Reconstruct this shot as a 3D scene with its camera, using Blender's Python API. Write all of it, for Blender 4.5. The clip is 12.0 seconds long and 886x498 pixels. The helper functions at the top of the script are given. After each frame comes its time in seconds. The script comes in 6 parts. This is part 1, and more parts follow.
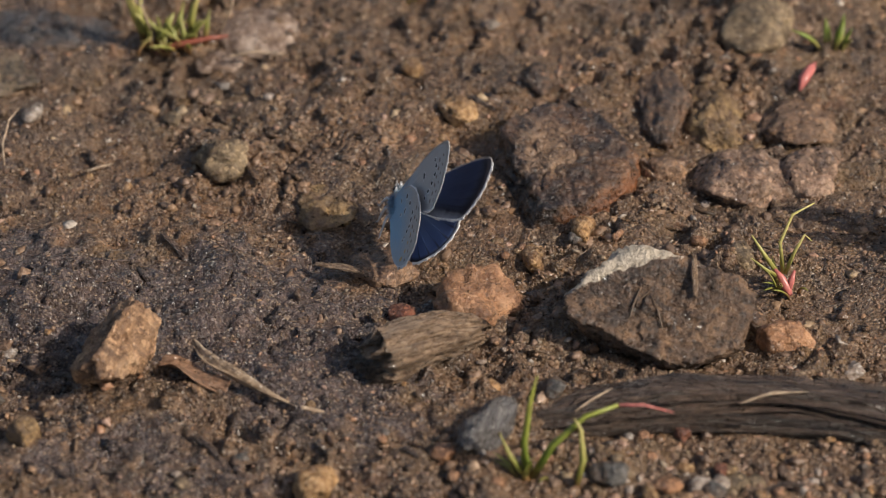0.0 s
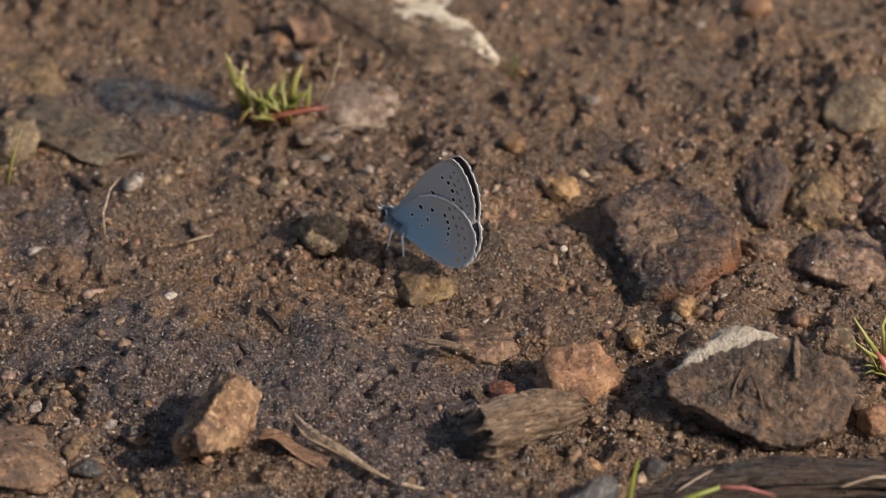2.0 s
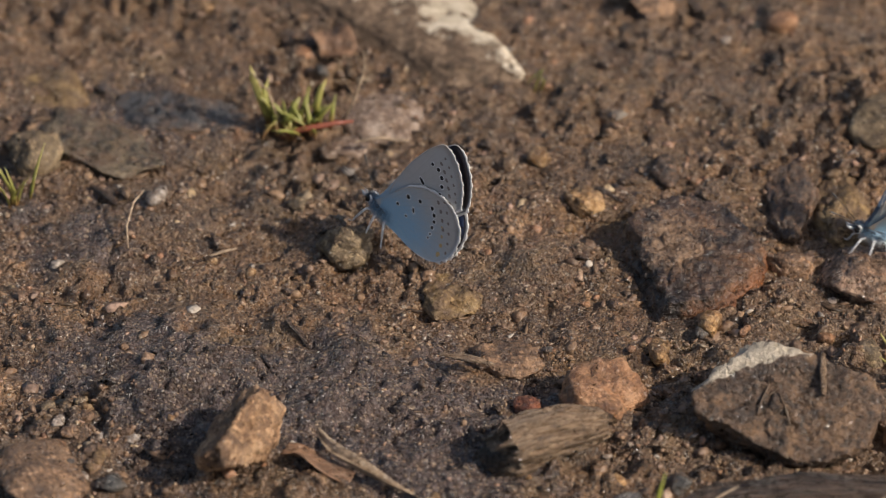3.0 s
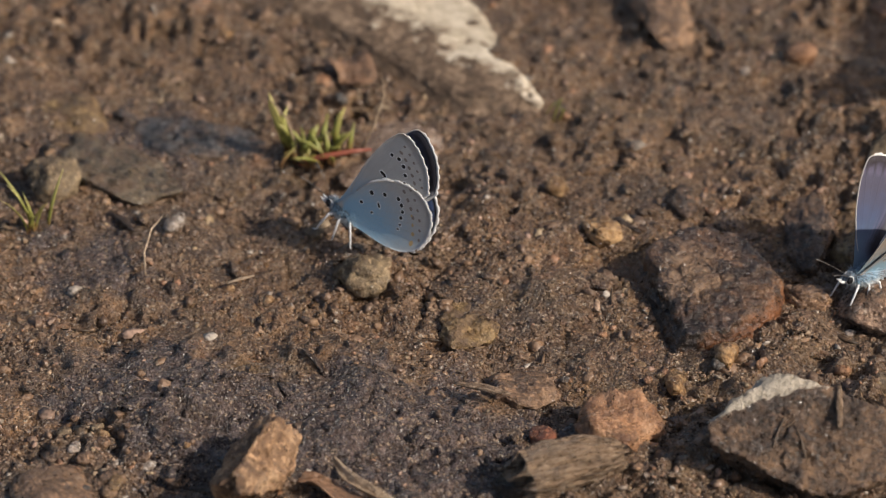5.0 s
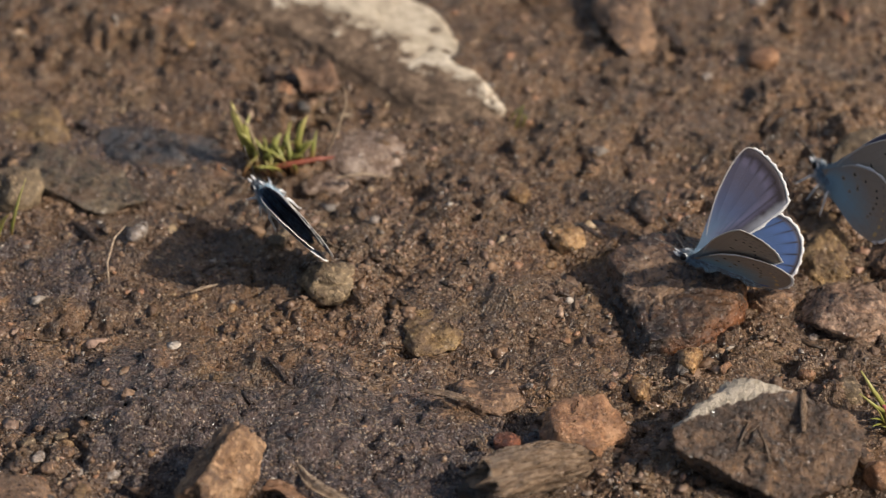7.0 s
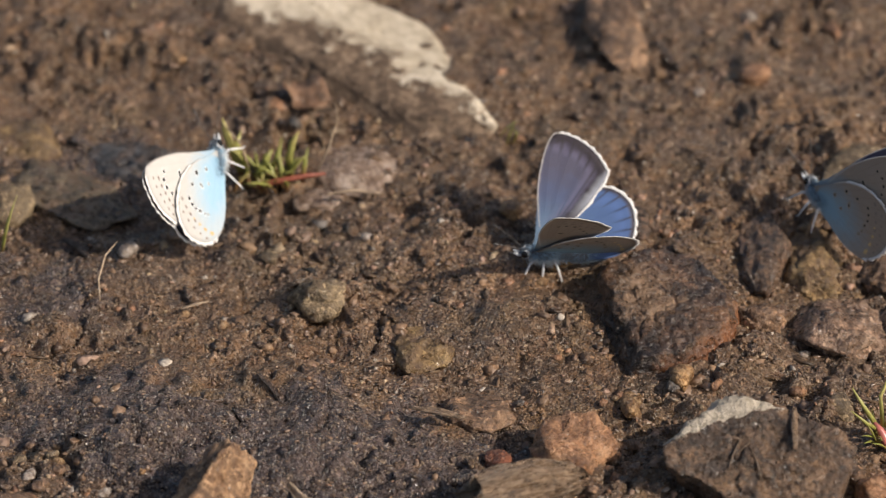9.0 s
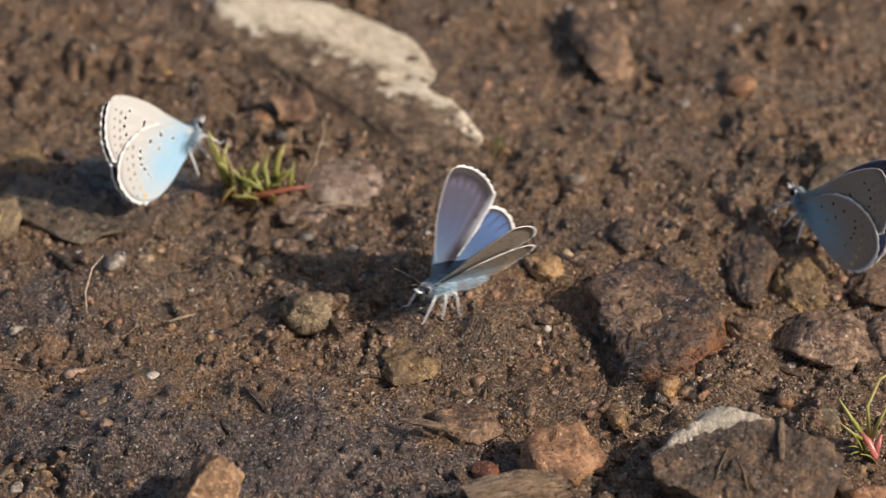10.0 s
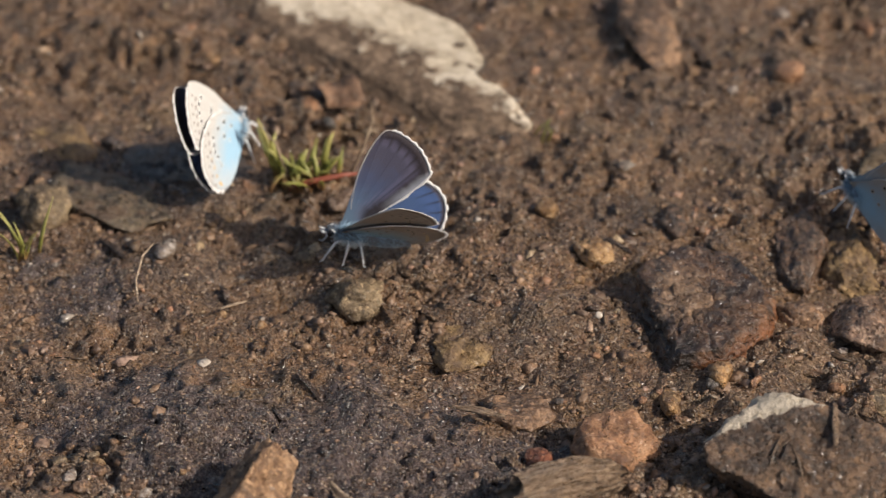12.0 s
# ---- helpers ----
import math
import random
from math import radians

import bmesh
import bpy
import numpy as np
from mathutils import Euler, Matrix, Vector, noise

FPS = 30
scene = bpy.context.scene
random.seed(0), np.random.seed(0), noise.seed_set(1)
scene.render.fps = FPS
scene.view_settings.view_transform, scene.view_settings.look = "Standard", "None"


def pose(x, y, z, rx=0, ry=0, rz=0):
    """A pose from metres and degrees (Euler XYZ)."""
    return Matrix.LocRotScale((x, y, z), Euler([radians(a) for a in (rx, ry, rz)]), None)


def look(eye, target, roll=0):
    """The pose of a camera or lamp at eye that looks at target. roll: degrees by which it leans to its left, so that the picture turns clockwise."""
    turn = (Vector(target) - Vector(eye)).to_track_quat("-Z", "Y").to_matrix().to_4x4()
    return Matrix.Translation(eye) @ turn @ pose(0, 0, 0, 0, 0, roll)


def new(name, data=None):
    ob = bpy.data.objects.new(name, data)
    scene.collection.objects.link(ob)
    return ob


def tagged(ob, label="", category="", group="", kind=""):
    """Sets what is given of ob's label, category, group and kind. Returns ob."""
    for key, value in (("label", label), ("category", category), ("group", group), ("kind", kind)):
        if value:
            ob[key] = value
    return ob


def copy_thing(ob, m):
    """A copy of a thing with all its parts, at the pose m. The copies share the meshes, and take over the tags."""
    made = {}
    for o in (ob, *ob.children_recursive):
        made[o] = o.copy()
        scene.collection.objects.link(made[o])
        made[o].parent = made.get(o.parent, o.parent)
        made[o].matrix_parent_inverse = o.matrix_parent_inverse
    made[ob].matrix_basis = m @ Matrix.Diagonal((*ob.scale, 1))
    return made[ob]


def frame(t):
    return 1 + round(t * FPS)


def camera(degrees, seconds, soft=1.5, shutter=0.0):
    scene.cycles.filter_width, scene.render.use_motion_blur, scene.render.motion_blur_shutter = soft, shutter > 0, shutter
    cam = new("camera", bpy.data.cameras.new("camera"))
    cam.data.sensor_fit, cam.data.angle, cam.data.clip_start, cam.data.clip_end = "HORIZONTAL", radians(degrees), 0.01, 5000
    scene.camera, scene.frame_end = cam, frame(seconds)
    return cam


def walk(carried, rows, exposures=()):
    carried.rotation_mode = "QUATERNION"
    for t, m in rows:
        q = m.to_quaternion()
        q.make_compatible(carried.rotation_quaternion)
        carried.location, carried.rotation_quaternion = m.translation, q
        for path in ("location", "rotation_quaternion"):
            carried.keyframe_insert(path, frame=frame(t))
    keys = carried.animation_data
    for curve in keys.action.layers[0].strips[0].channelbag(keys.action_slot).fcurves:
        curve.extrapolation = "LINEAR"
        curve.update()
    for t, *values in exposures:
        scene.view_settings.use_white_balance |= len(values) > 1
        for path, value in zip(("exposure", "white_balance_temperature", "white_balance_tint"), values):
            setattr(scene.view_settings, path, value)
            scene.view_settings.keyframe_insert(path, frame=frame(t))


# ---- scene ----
MM = 0.001

# ---------------------------------------------------------------- camera
cam = camera(7.5, 12.0, soft=0.95, shutter=0.5)
cam.data.dof.use_dof = True
cam.data.dof.focus_distance = 1.075
cam.data.dof.aperture_fstop = 18.0
walk(cam, [
    (0, look((0.0107, -0.8751, 0.6735), (0.0148, -0.0282, 0.0000), -0.74)),
    (0.5, look((0.0086, -0.8727, 0.6756), (0.0134, -0.0268, 0.0000), -0.61)),
    (1, look((0.0040, -0.8722, 0.6770), (0.0080, -0.0192, 0.0000), -0.34)),
    (1.5, look((0.0023, -0.8718, 0.6756), (0.0043, -0.0161, 0.0000), -0.26)),
    (2, look((-0.0002, -0.8694, 0.6786), (-0.0013, -0.0083, 0.0000), -0.07)),
    (2.5, look((-0.0003, -0.8692, 0.6758), (-0.0038, -0.0061, 0.0000), -0.05)),
    (3, look((-0.0027, -0.8663, 0.6749), (-0.0053, -0.0045, -0.0000), 0.07)),
    (5, look((-0.0023, -0.8647, 0.6770), (-0.0082, 0.0031, 0.0000), 0.40)),
    (5.5, look((0.0013, -0.8653, 0.6781), (-0.0057, 0.0054, -0.0000), 0.62)),
    (6, look((0.0002, -0.8666, 0.6767), (-0.0034, 0.0062, 0.0000), 0.40)),
    (6.5, look((-0.0008, -0.8660, 0.6758), (-0.0025, 0.0051, 0.0000), 0.23)),
    (8.5, look((-0.0013, -0.8638, 0.6779), (-0.0020, 0.0072, 0.0000), 0.15)),
    (9, look((-0.0000, -0.8632, 0.6783), (-0.0008, 0.0095, 0.0000), 0.18)),
    (9.5, look((-0.0010, -0.8635, 0.6783), (0.0002, 0.0112, 0.0000), 0.05)),
    (10, look((-0.0003, -0.8649, 0.6771), (0.0014, 0.0128, 0.0000), 0.12)),
    (10.5, look((-0.0004, -0.8651, 0.6767), (0.0016, 0.0111, 0.0000), 0.02)),
    (11, look((-0.0022, -0.8636, 0.6761), (-0.0012, 0.0086, 0.0000), -0.02)),
    (11.5, look((-0.0057, -0.8619, 0.6769), (-0.0029, 0.0084, -0.0000), -0.15)),
    (12, look((-0.0100, -0.8640, 0.6776), (-0.0068, 0.0092, 0.0000), 0.00)),
])

# ---------------------------------------------------------------- light
SUN_AZ, SUN_EL = radians(-20), radians(38)      # azimuth from +x towards +y
sun_way = Vector((math.cos(SUN_EL) * math.cos(SUN_AZ), math.cos(SUN_EL) * math.sin(SUN_AZ), math.sin(SUN_EL)))
world = bpy.data.worlds.new("sky")
scene.world = world
world.use_nodes = True
sky = world.node_tree.nodes.new("ShaderNodeTexSky")
sky.sky_type, sky.sun_disc = "NISHITA", False
sky.dust_density, sky.ozone_density = 3.6, 0.55
sky.sun_elevation, sky.sun_rotation = SUN_EL, math.atan2(sun_way.x, sun_way.y)
world.node_tree.links.new(sky.outputs["Color"], world.node_tree.nodes["Background"].inputs["Color"])
world.node_tree.nodes["Background"].inputs["Strength"].default_value = 0.11
lamp = bpy.data.lights.new("sun", "SUN")
lamp.energy, lamp.angle, lamp.color = 5.0, radians(0.53), (1.0, 0.905, 0.79)
sun = new("sun", lamp)
sun.matrix_world = look(sun_way * 3, (0, 0, 0))
scene.view_settings.exposure = -0.16


# ---------------------------------------------------------------- noise for shapes
def hash3(i, j, k, seed):
    n = (i * 374761393 + j * 668265263 + k * 362437 + seed * 1274126177) & 0x7FFFFFFF
    n = ((n ^ (n >> 13)) * 1274126177) & 0x7FFFFFFF
    n = ((n ^ (n >> 16)) * 1103515245) & 0x7FFFFFFF
    return ((n ^ (n >> 15)) & 0xFFFFFF) / float(0xFFFFFF)


def vnoise(x, y, z, seed=0):
    """Smooth noise, -1 to 1."""
    x, y, z = np.asarray(x, float), np.asarray(y, float), np.asarray(z, float)
    i, j, k = (np.floor(a).astype(np.int64) for a in (x, y, z))
    fx, fy, fz = x - i, y - j, z - k
    fx, fy, fz = (f * f * f * (f * (f * 6 - 15) + 10) for f in (fx, fy, fz))
    out = 0
    for a in (0, 1):
        for b in (0, 1):
            for d in (0, 1):
                w = (fx if a else 1 - fx) * (fy if b else 1 - fy) * (fz if d else 1 - fz)
                out = out + w * hash3(i + a, j + b, k + d, seed)
    return out * 2 - 1


def fbm(x, y, z, seed=0, octaves=4, rough=0.5):
    out, amp = 0, 1.0
    for o in range(octaves):
        out = out + amp * vnoise(x, y, z, seed + o * 17)
        x, y, z, amp = np.asarray(x) * 2.03 + 5.1, np.asarray(y) * 2.03 + 3.7, np.asarray(z) * 2.03 + 1.9, amp * rough
    return out


def bump(x, y, cx, cy, rx, ry, turn=0.0):
    c, s = math.cos(radians(turn)), math.sin(radians(turn))
    dx, dy = x - cx, y - cy
    return np.exp(-(((dx * c + dy * s) / rx) ** 2 + ((-dx * s + dy * c) / ry) ** 2))


def wet_mud(x, y):
    """How far the soil is smooth wet mud, 0 to 1; millimetres."""
    return np.clip(bump(x, y, -26, -43, 36, 19) + bump(x, y, -50, -33, 20, 12) + bump(x, y, -2, -56, 16, 14) + 0.6 * bump(x, y, -64, 2, 14, 16) + 0.45 * bump(x, y, -36, -76, 36, 14), 0, 1)


def ground_z(x, y):
    """Height of the soil in millimetres at x, y in millimetres."""
    x, y = np.asarray(x, float), np.asarray(y, float)
    far = 1 / (1 + (np.hypot(x, y) / 400) ** 2)
    wx, wy = x + 3 * vnoise(x / 9, y / 9, 0, 41), y + 3 * vnoise(x / 9, y / 9, 0, 42)
    z = 1.5 * fbm(wx / 34, wy / 34, 0, 3, 3)
    z = z + 1.15 * fbm(wx / 10.5, wy / 9.0, 0, 11, 3, 0.5)
    mud = wet_mud(x, y)
    rag = np.clip(0.75 + 1.1 * vnoise(x / 15, y / 15, 0, 37), 0.15, 1.6) * (1 - 0.5 * mud)
    vx, vy = x + 1.6 * vnoise(x / 2.6, y / 2.6, 0, 51), y + 1.6 * vnoise(x / 2.6, y / 2.6, 0, 52)
    clods = np.abs(vnoise(vx / 4.3, vy / 3.6, 0, 53)) * 1.1 + 0.55 * vnoise(vx / 2.6, vy / 2.2, 0, 54) + np.abs(vnoise(vx / 1.2, vy / 1.1, 0, 55)) * 0.28
    z = z + rag * (clods - 0.5) * 1.6 - 0.25 * rag * np.clip(1 - np.abs(vnoise(vx / 3.1, vy / 2.7, 0, 57)) / 0.16, 0, 1)
    # smeared mud: shallow ridges drawn out one way
    along, across = 0.84 * x - 0.54 * y, 0.54 * x + 0.84 * y
    drag = across + 1.8 * vnoise(x / 8, y / 8, 0, 61)
    z = z + (0.25 + 0.75 * mud) * (0.6 * vnoise(along / 6, drag / 1.9, 0, 62) + 0.32 * vnoise(along / 2.6, drag / 1.0, 0, 63))
    z = z - 1.6 * np.clip(1 - np.abs(vnoise(wx / 8, wy / 6, 0, 23)) / 0.11, 0, 1) * np.clip(vnoise(x / 12, y / 12, 0, 29) + 0.2, 0, 1)
    z = z + 2.2 * bump(x, y, -24, -40, 26, 17, -12) + 1.6 * bump(x, y, -52, -35, 16, 13)
    z = z - 1.4 * bump(x, y, 38, -55, 20, 6, 6) - 1.2 * bump(x, y, -44, -62, 12, 8)
    z = z - 1.5 * bump(x, y, 55, 0, 9, 14) + 2.0 * bump(x, y, 60, 30, 16, 22)
    z = z - 1.3 * bump(x, y, -62, 42, 18, 8, -25)
    return z * far


# ---------------------------------------------------------------- material helpers
class Graph:
    def __init__(self, name):
        self.mat = bpy.data.materials.new(name)
        self.mat.use_nodes = True
        self.tree = self.mat.node_tree
        self.tree.nodes.clear()
        self.out = self.tree.nodes.new("ShaderNodeOutputMaterial")

    def add(self, kind, **ins):
        n = self.tree.nodes.new("ShaderNode" + kind)
        for key, val in ins.items():
            self.put(n, key, val)
        return n

    def put(self, n, key, val):
        key = key.replace("_", " ")
        sock = n.inputs[int(key[1:])] if key[0] == "i" and key[1:].isdigit() else n.inputs[key]
        if isinstance(val, bpy.types.NodeSocket):
            self.tree.links.new(val, sock)
        elif isinstance(val, tuple) and len(val) == 3 and sock.type == "RGBA":
            sock.default_value = (*val, 1)
        else:
            sock.default_value = val

    def math(self, op, a, b=0.0, clamp=False):
        n = self.add("Math", i0=a, i1=b)
        n.operation, n.use_clamp = op, clamp
        return n.outputs[0]

    def mix(self, fac, a, b, blend="MIX"):
        n = self.tree.nodes.new("ShaderNodeMix")
        n.data_type, n.blend_type = "RGBA", blend
        for idx, val in ((0, fac), (6, a), (7, b)):
            if isinstance(val, bpy.types.NodeSocket):
                self.tree.links.new(val, n.inputs[idx])
            else:
                n.inputs[idx].default_value = (*val, 1) if isinstance(val, tuple) else val
        return n.outputs[2]

    def ramp(self, fac, *stops):
        n = self.add("ValToRGB", Fac=fac)
        els = n.color_ramp.elements
        while len(els) < len(stops):
            els.new(0.5)
        for el, (p, col) in zip(els, stops):
            el.position = p
            el.color = (*col, 1) if isinstance(col, tuple) else (col, col, col, 1)
        return n.outputs["Color"]

    def coords(self, per_mm=1.0, stretch=(1, 1, 1), world_space=False):
        tc = self.add("NewGeometry").outputs["Position"] if world_space else self.add("TexCoord").outputs["Object"]
        s = per_mm * 1000
        m = self.add("Mapping", Vector=tc, Scale=(s * stretch[0], s * stretch[1], s * stretch[2]))
        return m.outputs["Vector"]

    def noise(self, vec, scale, detail=4.0, rough=0.55, warp=0.0):
        return self.add("TexNoise", Vector=vec, Scale=scale, Detail=detail, Roughness=rough, Distortion=warp).outputs["Fac"]

    def cells(self, vec, scale, feature="F1"):
        n = self.add("TexVoronoi", Vector=vec, Scale=scale)
        n.feature = feature
        return n

    def bumped(self, height, depth_mm, strength=1.0, normal=None):
        n = self.add("Bump", Height=height, Strength=strength, Distance=depth_mm * MM)
        if normal is not None:
            self.put(n, "Normal", normal)
        return n.outputs["Normal"]

    def glinting(self, vec, per_mm, amount, normal):
        """Tilts the normal grain by grain, so that wet grains catch the sun one by one."""
        cell = self.cells(vec, per_mm).outputs["Color"]
        off = self.add("VectorMath", i0=cell, i1=(0.5, 0.5, 0.5))
        off.operation = "SUBTRACT"
        big = self.add("VectorMath", i0=off.outputs[0])
        big.operation = "SCALE"
        self.put(big, "Scale", amount)
        tot = self.add("VectorMath", i0=big.outputs[0], i1=normal)
        unit = self.add("VectorMath", i0=tot.outputs[0])
        unit.operation = "NORMALIZE"
        return unit.outputs[0]

    def beaded(self, vec, per_mm, steep, normal):
        """Rounds the normal over each wet grain, so that every grain carries its own small highlight."""
        cell = self.cells(vec, per_mm)
        off = self.add("VectorMath", i0=vec, i1=cell.outputs["Position"])
        off.operation = "SUBTRACT"
        big = self.add("VectorMath", i0=off.outputs[0])
        big.operation = "SCALE"
        self.put(big, "Scale", steep)
        tot = self.add("VectorMath", i0=big.outputs[0], i1=normal)
        unit = self.add("VectorMath", i0=tot.outputs[0])
        unit.operation = "NORMALIZE"
        return unit.outputs[0]

    def surface(self, **ins):
        b = self.add("BsdfPrincipled", **ins)
        self.tree.links.new(b.outputs[0], self.out.inputs[0])
        return b


def soil_material(name):
    g = Graph(name)
    v = g.coords(1.0, world_space=True)
    broad = g.noise(v, 0.045, 5, 0.55, 0.4)
    mid = g.noise(v, 0.22, 6, 0.6, 0.2)
    fine = g.noise(v, 1.9, 4, 0.65)
    lump = g.math("ADD", g.math("MULTIPLY", mid, 0.6), g.math("MULTIPLY", g.noise(v, 0.6, 5, 0.68, 0.9), 0.4))
    # earth tones; the brightest stop also stands in for sunlit clod tops
    earth = g.ramp(lump, (0.34, (0.03, 0.017, 0.01)), (0.45, (0.092, 0.051, 0.0265)), (0.55, (0.18, 0.1, 0.05)), (0.66, (0.41, 0.24, 0.124)))
    earth = g.mix(g.ramp(fine, (0.4, 0.0), (0.7, 0.5)), earth, (0.235, 0.138, 0.074))
    grey = g.ramp(broad, (0.44, 0.0), (0.60, 0.75))
    earth = g.mix(grey, earth, g.ramp(lump, (0.34, (0.045, 0.029, 0.02)), (0.66, (0.165, 0.107, 0.07))))
    och = g.ramp(g.noise(v, 0.075, 4, 0.6, 0.8), (0.52, 0.0), (0.66, 0.55))
    earth = g.mix(och, earth, g.ramp(lump, (0.34, (0.09, 0.055, 0.026)), (0.66, (0.26, 0.168, 0.082))))
    rusty = g.ramp(g.noise(v, 0.16, 4, 0.6, 0.6), (0.57, 0.0), (0.68, 0.5))
    earth = g.mix(rusty, earth, g.ramp(lump, (0.34, (0.07, 0.032, 0.019)), (0.66, (0.23, 0.115, 0.068))))
    # dark patches in the colour stand in for the shade of small pits
    pit_shade = g.ramp(g.noise(v, 0.42, 5, 0.7, 0.9), (0.3, 0.55), (0.42, 0.0))
    earth = g.mix(pit_shade, earth, (0.03, 0.019, 0.013))
    # dark fine mud where the ground is wettest, and a plain darkening round the far slabs
    pos = g.add("SeparateXYZ", Vector=v)
    def zone(cx, cy, rx, ry):
        dx = g.math("MULTIPLY", g.math("SUBTRACT", pos.outputs[0], cx), 1 / rx)
        dy = g.math("MULTIPLY", g.math("SUBTRACT", pos.outputs[1], cy), 1 / ry)
        return g.math("ADD", g.math("MULTIPLY", dx, dx), g.math("MULTIPLY", dy, dy))
    d = g.math("MINIMUM", zone(-26, -43, 38, 19), zone(-52, -33, 20, 12))
    d = g.math("MINIMUM", d, zone(-3, -60, 18, 20))
    d = g.math("MINIMUM", d, g.math("ADD", zone(-66, 2, 14, 18), 0.5))
    d = g.math("MINIMUM", d, g.math("ADD", zone(-36, -76, 40, 18), 0.55))
    # round the dark slabs the mud colour only darkens the soil
    d = g.math("MINIMUM", d, g.math("ADD", zone(-58, 32, 26, 20), 0.6))
    d = g.math("ADD", d, g.math("MULTIPLY", g.math("SUBTRACT", g.noise(v, 0.09, 5, 0.65, 0.5), 0.5), 4.5))
    wet = g.ramp(d, (0.5, 1.0), (2.1, 0.0))
    mud = g.ramp(g.noise(v, 0.55, 5, 0.6), (0.35, (0.03, 0.0225, 0.022)), (0.5, (0.072, 0.0535, 0.05)), (0.72, (0.155, 0.112, 0.1)))
    col = g.mix(g.math("MULTIPLY", wet, 0.85), earth, mud)
    # sand grains set in the earth
    grain = g.cells(v, 0.95)
    hue = g.add("SeparateColor", Color=grain.outputs["Color"])
    tint = g.ramp(hue.outputs[0], (0.0, (0.06, 0.04, 0.028)), (0.45, (0.17, 0.11, 0.068)), (0.8, (0.26, 0.17, 0.1)), (0.93, (0.42, 0.32, 0.22)), (1.0, (0.6, 0.53, 0.44)))
    round_ = g.ramp(grain.outputs["Distance"], (0.25, 1.0), (0.42, 0.0))
    few = g.ramp(hue.outputs[1], (0.7, 0.0), (0.76, 1.0))
    on = g.math("MULTIPLY", g.math("MULTIPLY", round_, few), g.math("SUBTRACT", 0.8, g.math("MULTIPLY", wet, 0.72)))
    col = g.mix(on, col, tint)
    tiny = g.cells(v, 2.6)
    tint2 = g.add("SeparateColor", Color=tiny.outputs["Color"])
    col = g.mix(g.ramp(tint2.outputs[0], (0.86, 0.0), (0.93, 0.5)), col, (0.45, 0.33, 0.22))
    col = g.mix(g.ramp(tint2.outputs[1], (0.75, 0.0), (0.9, 0.6)), col, (0.045, 0.027, 0.017))
    rough = g.ramp(g.math("ADD", g.noise(v, 0.8, 4, 0.6), g.math("MULTIPLY", wet, -0.12)), (0.3, 0.16), (0.7, 0.55))
    hgt = g.math("ADD", g.math("MULTIPLY", fine, 0.6), g.math("MULTIPLY", tiny.outputs["Distance"], -0.35))
    hgt = g.math("ADD", hgt, g.math("MULTIPLY", g.noise(v, 0.7, 4, 0.6, 0.8), 1.3))
    hgt = g.math("ADD", hgt, g.math("MULTIPLY", on, 0.5))
    spark = g.add("SeparateColor", Color=g.cells(v, 3.4).outputs["Color"])
    hgt = g.math("ADD", hgt, g.math("MULTIPLY", spark.outputs[2], 0.35))
    lumps = g.bumped(hgt, 0.7)
    g.surface(Base_Color=col, Roughness=rough, Specular_IOR_Level=0.4, Coat_Weight=g.math("ADD", 0.85, g.math("MULTIPLY", wet, 0.15)), Coat_Roughness=0.21,
              Coat_Normal=g.beaded(v, 1.25, 2.9, g.glinting(v, 2.7, 0.6, lumps)), Normal=g.glinting(v, 2.7, 0.7, lumps))
    return g.mat


def stone_material(name, dark, mean, light, rough=(0.4, 0.75), grain=0.5, wet=0.2, relief=0.5, soiled=0.8):
    g = Graph(name)
    v = g.coords(1.0)
    shift = g.add("ObjectInfo").outputs["Random"]
    v = g.add("VectorMath", i0=v, i1=(13.0, 7.0, 3.0)).outputs[0]
    n1 = g.noise(v, 0.2, 6, 0.68, 0.6)
    n2 = g.noise(v, 0.9, 5, 0.65)
    col = g.ramp(n1, (0.34, tuple(c * 0.6 for c in dark)), (0.44, dark), (0.53, mean), (0.66, light))
    col = g.mix(g.ramp(n2, (0.48, 0.0), (0.72, 0.7)), col, light)
    # low spots of the bump get a darker colour, as shade in small pits
    col = g.mix(g.ramp(n2, (0.3, 0.8), (0.42, 0.0)), col, tuple(c * 0.5 for c in dark))
    spec = g.add("SeparateColor", Color=g.cells(v, 1.7).outputs["Color"])
    col = g.mix(g.ramp(spec.outputs[0], (0.8, 0.0), (0.9, grain)), col, dark)
    col = g.mix(g.ramp(spec.outputs[1], (0.86, 0.0), (0.93, grain)), col, tuple(min(1, c * 1.5) for c in light))
    dirt = g.ramp(g.noise(v, 0.3, 5, 0.65), (0.46, 0.0), (0.62, soiled))
    col = g.mix(dirt, col, (0.13, 0.077, 0.044))
    hsv = g.add("HueSaturation", Color=col, Value=g.math("ADD", 0.85, g.math("MULTIPLY", shift, 0.3)))
    r = g.ramp(n2, (0.3, rough[0]), (0.7, rough[1]))
    hgt = g.math("ADD", n2, g.math("MULTIPLY", g.noise(v, 3.0, 3, 0.6), 0.6))
    hgt = g.math("ADD", hgt, g.math("MULTIPLY", g.add("SeparateColor", Color=g.cells(v, 3.6).outputs["Color"]).outputs[2], 0.55))
    g.surface(Base_Color=hsv.outputs[0], Roughness=r, Specular_IOR_Level=0.5, Coat_Weight=0.45 + wet, Coat_Roughness=0.15, Coat_Normal=g.beaded(v, 1.0, 2.2, g.glinting(v, 2.9, 0.6, g.bumped(hgt, relief))), Normal=g.glinting(v, 2.9, 0.45, g.bumped(hgt, relief)))
    return g.mat


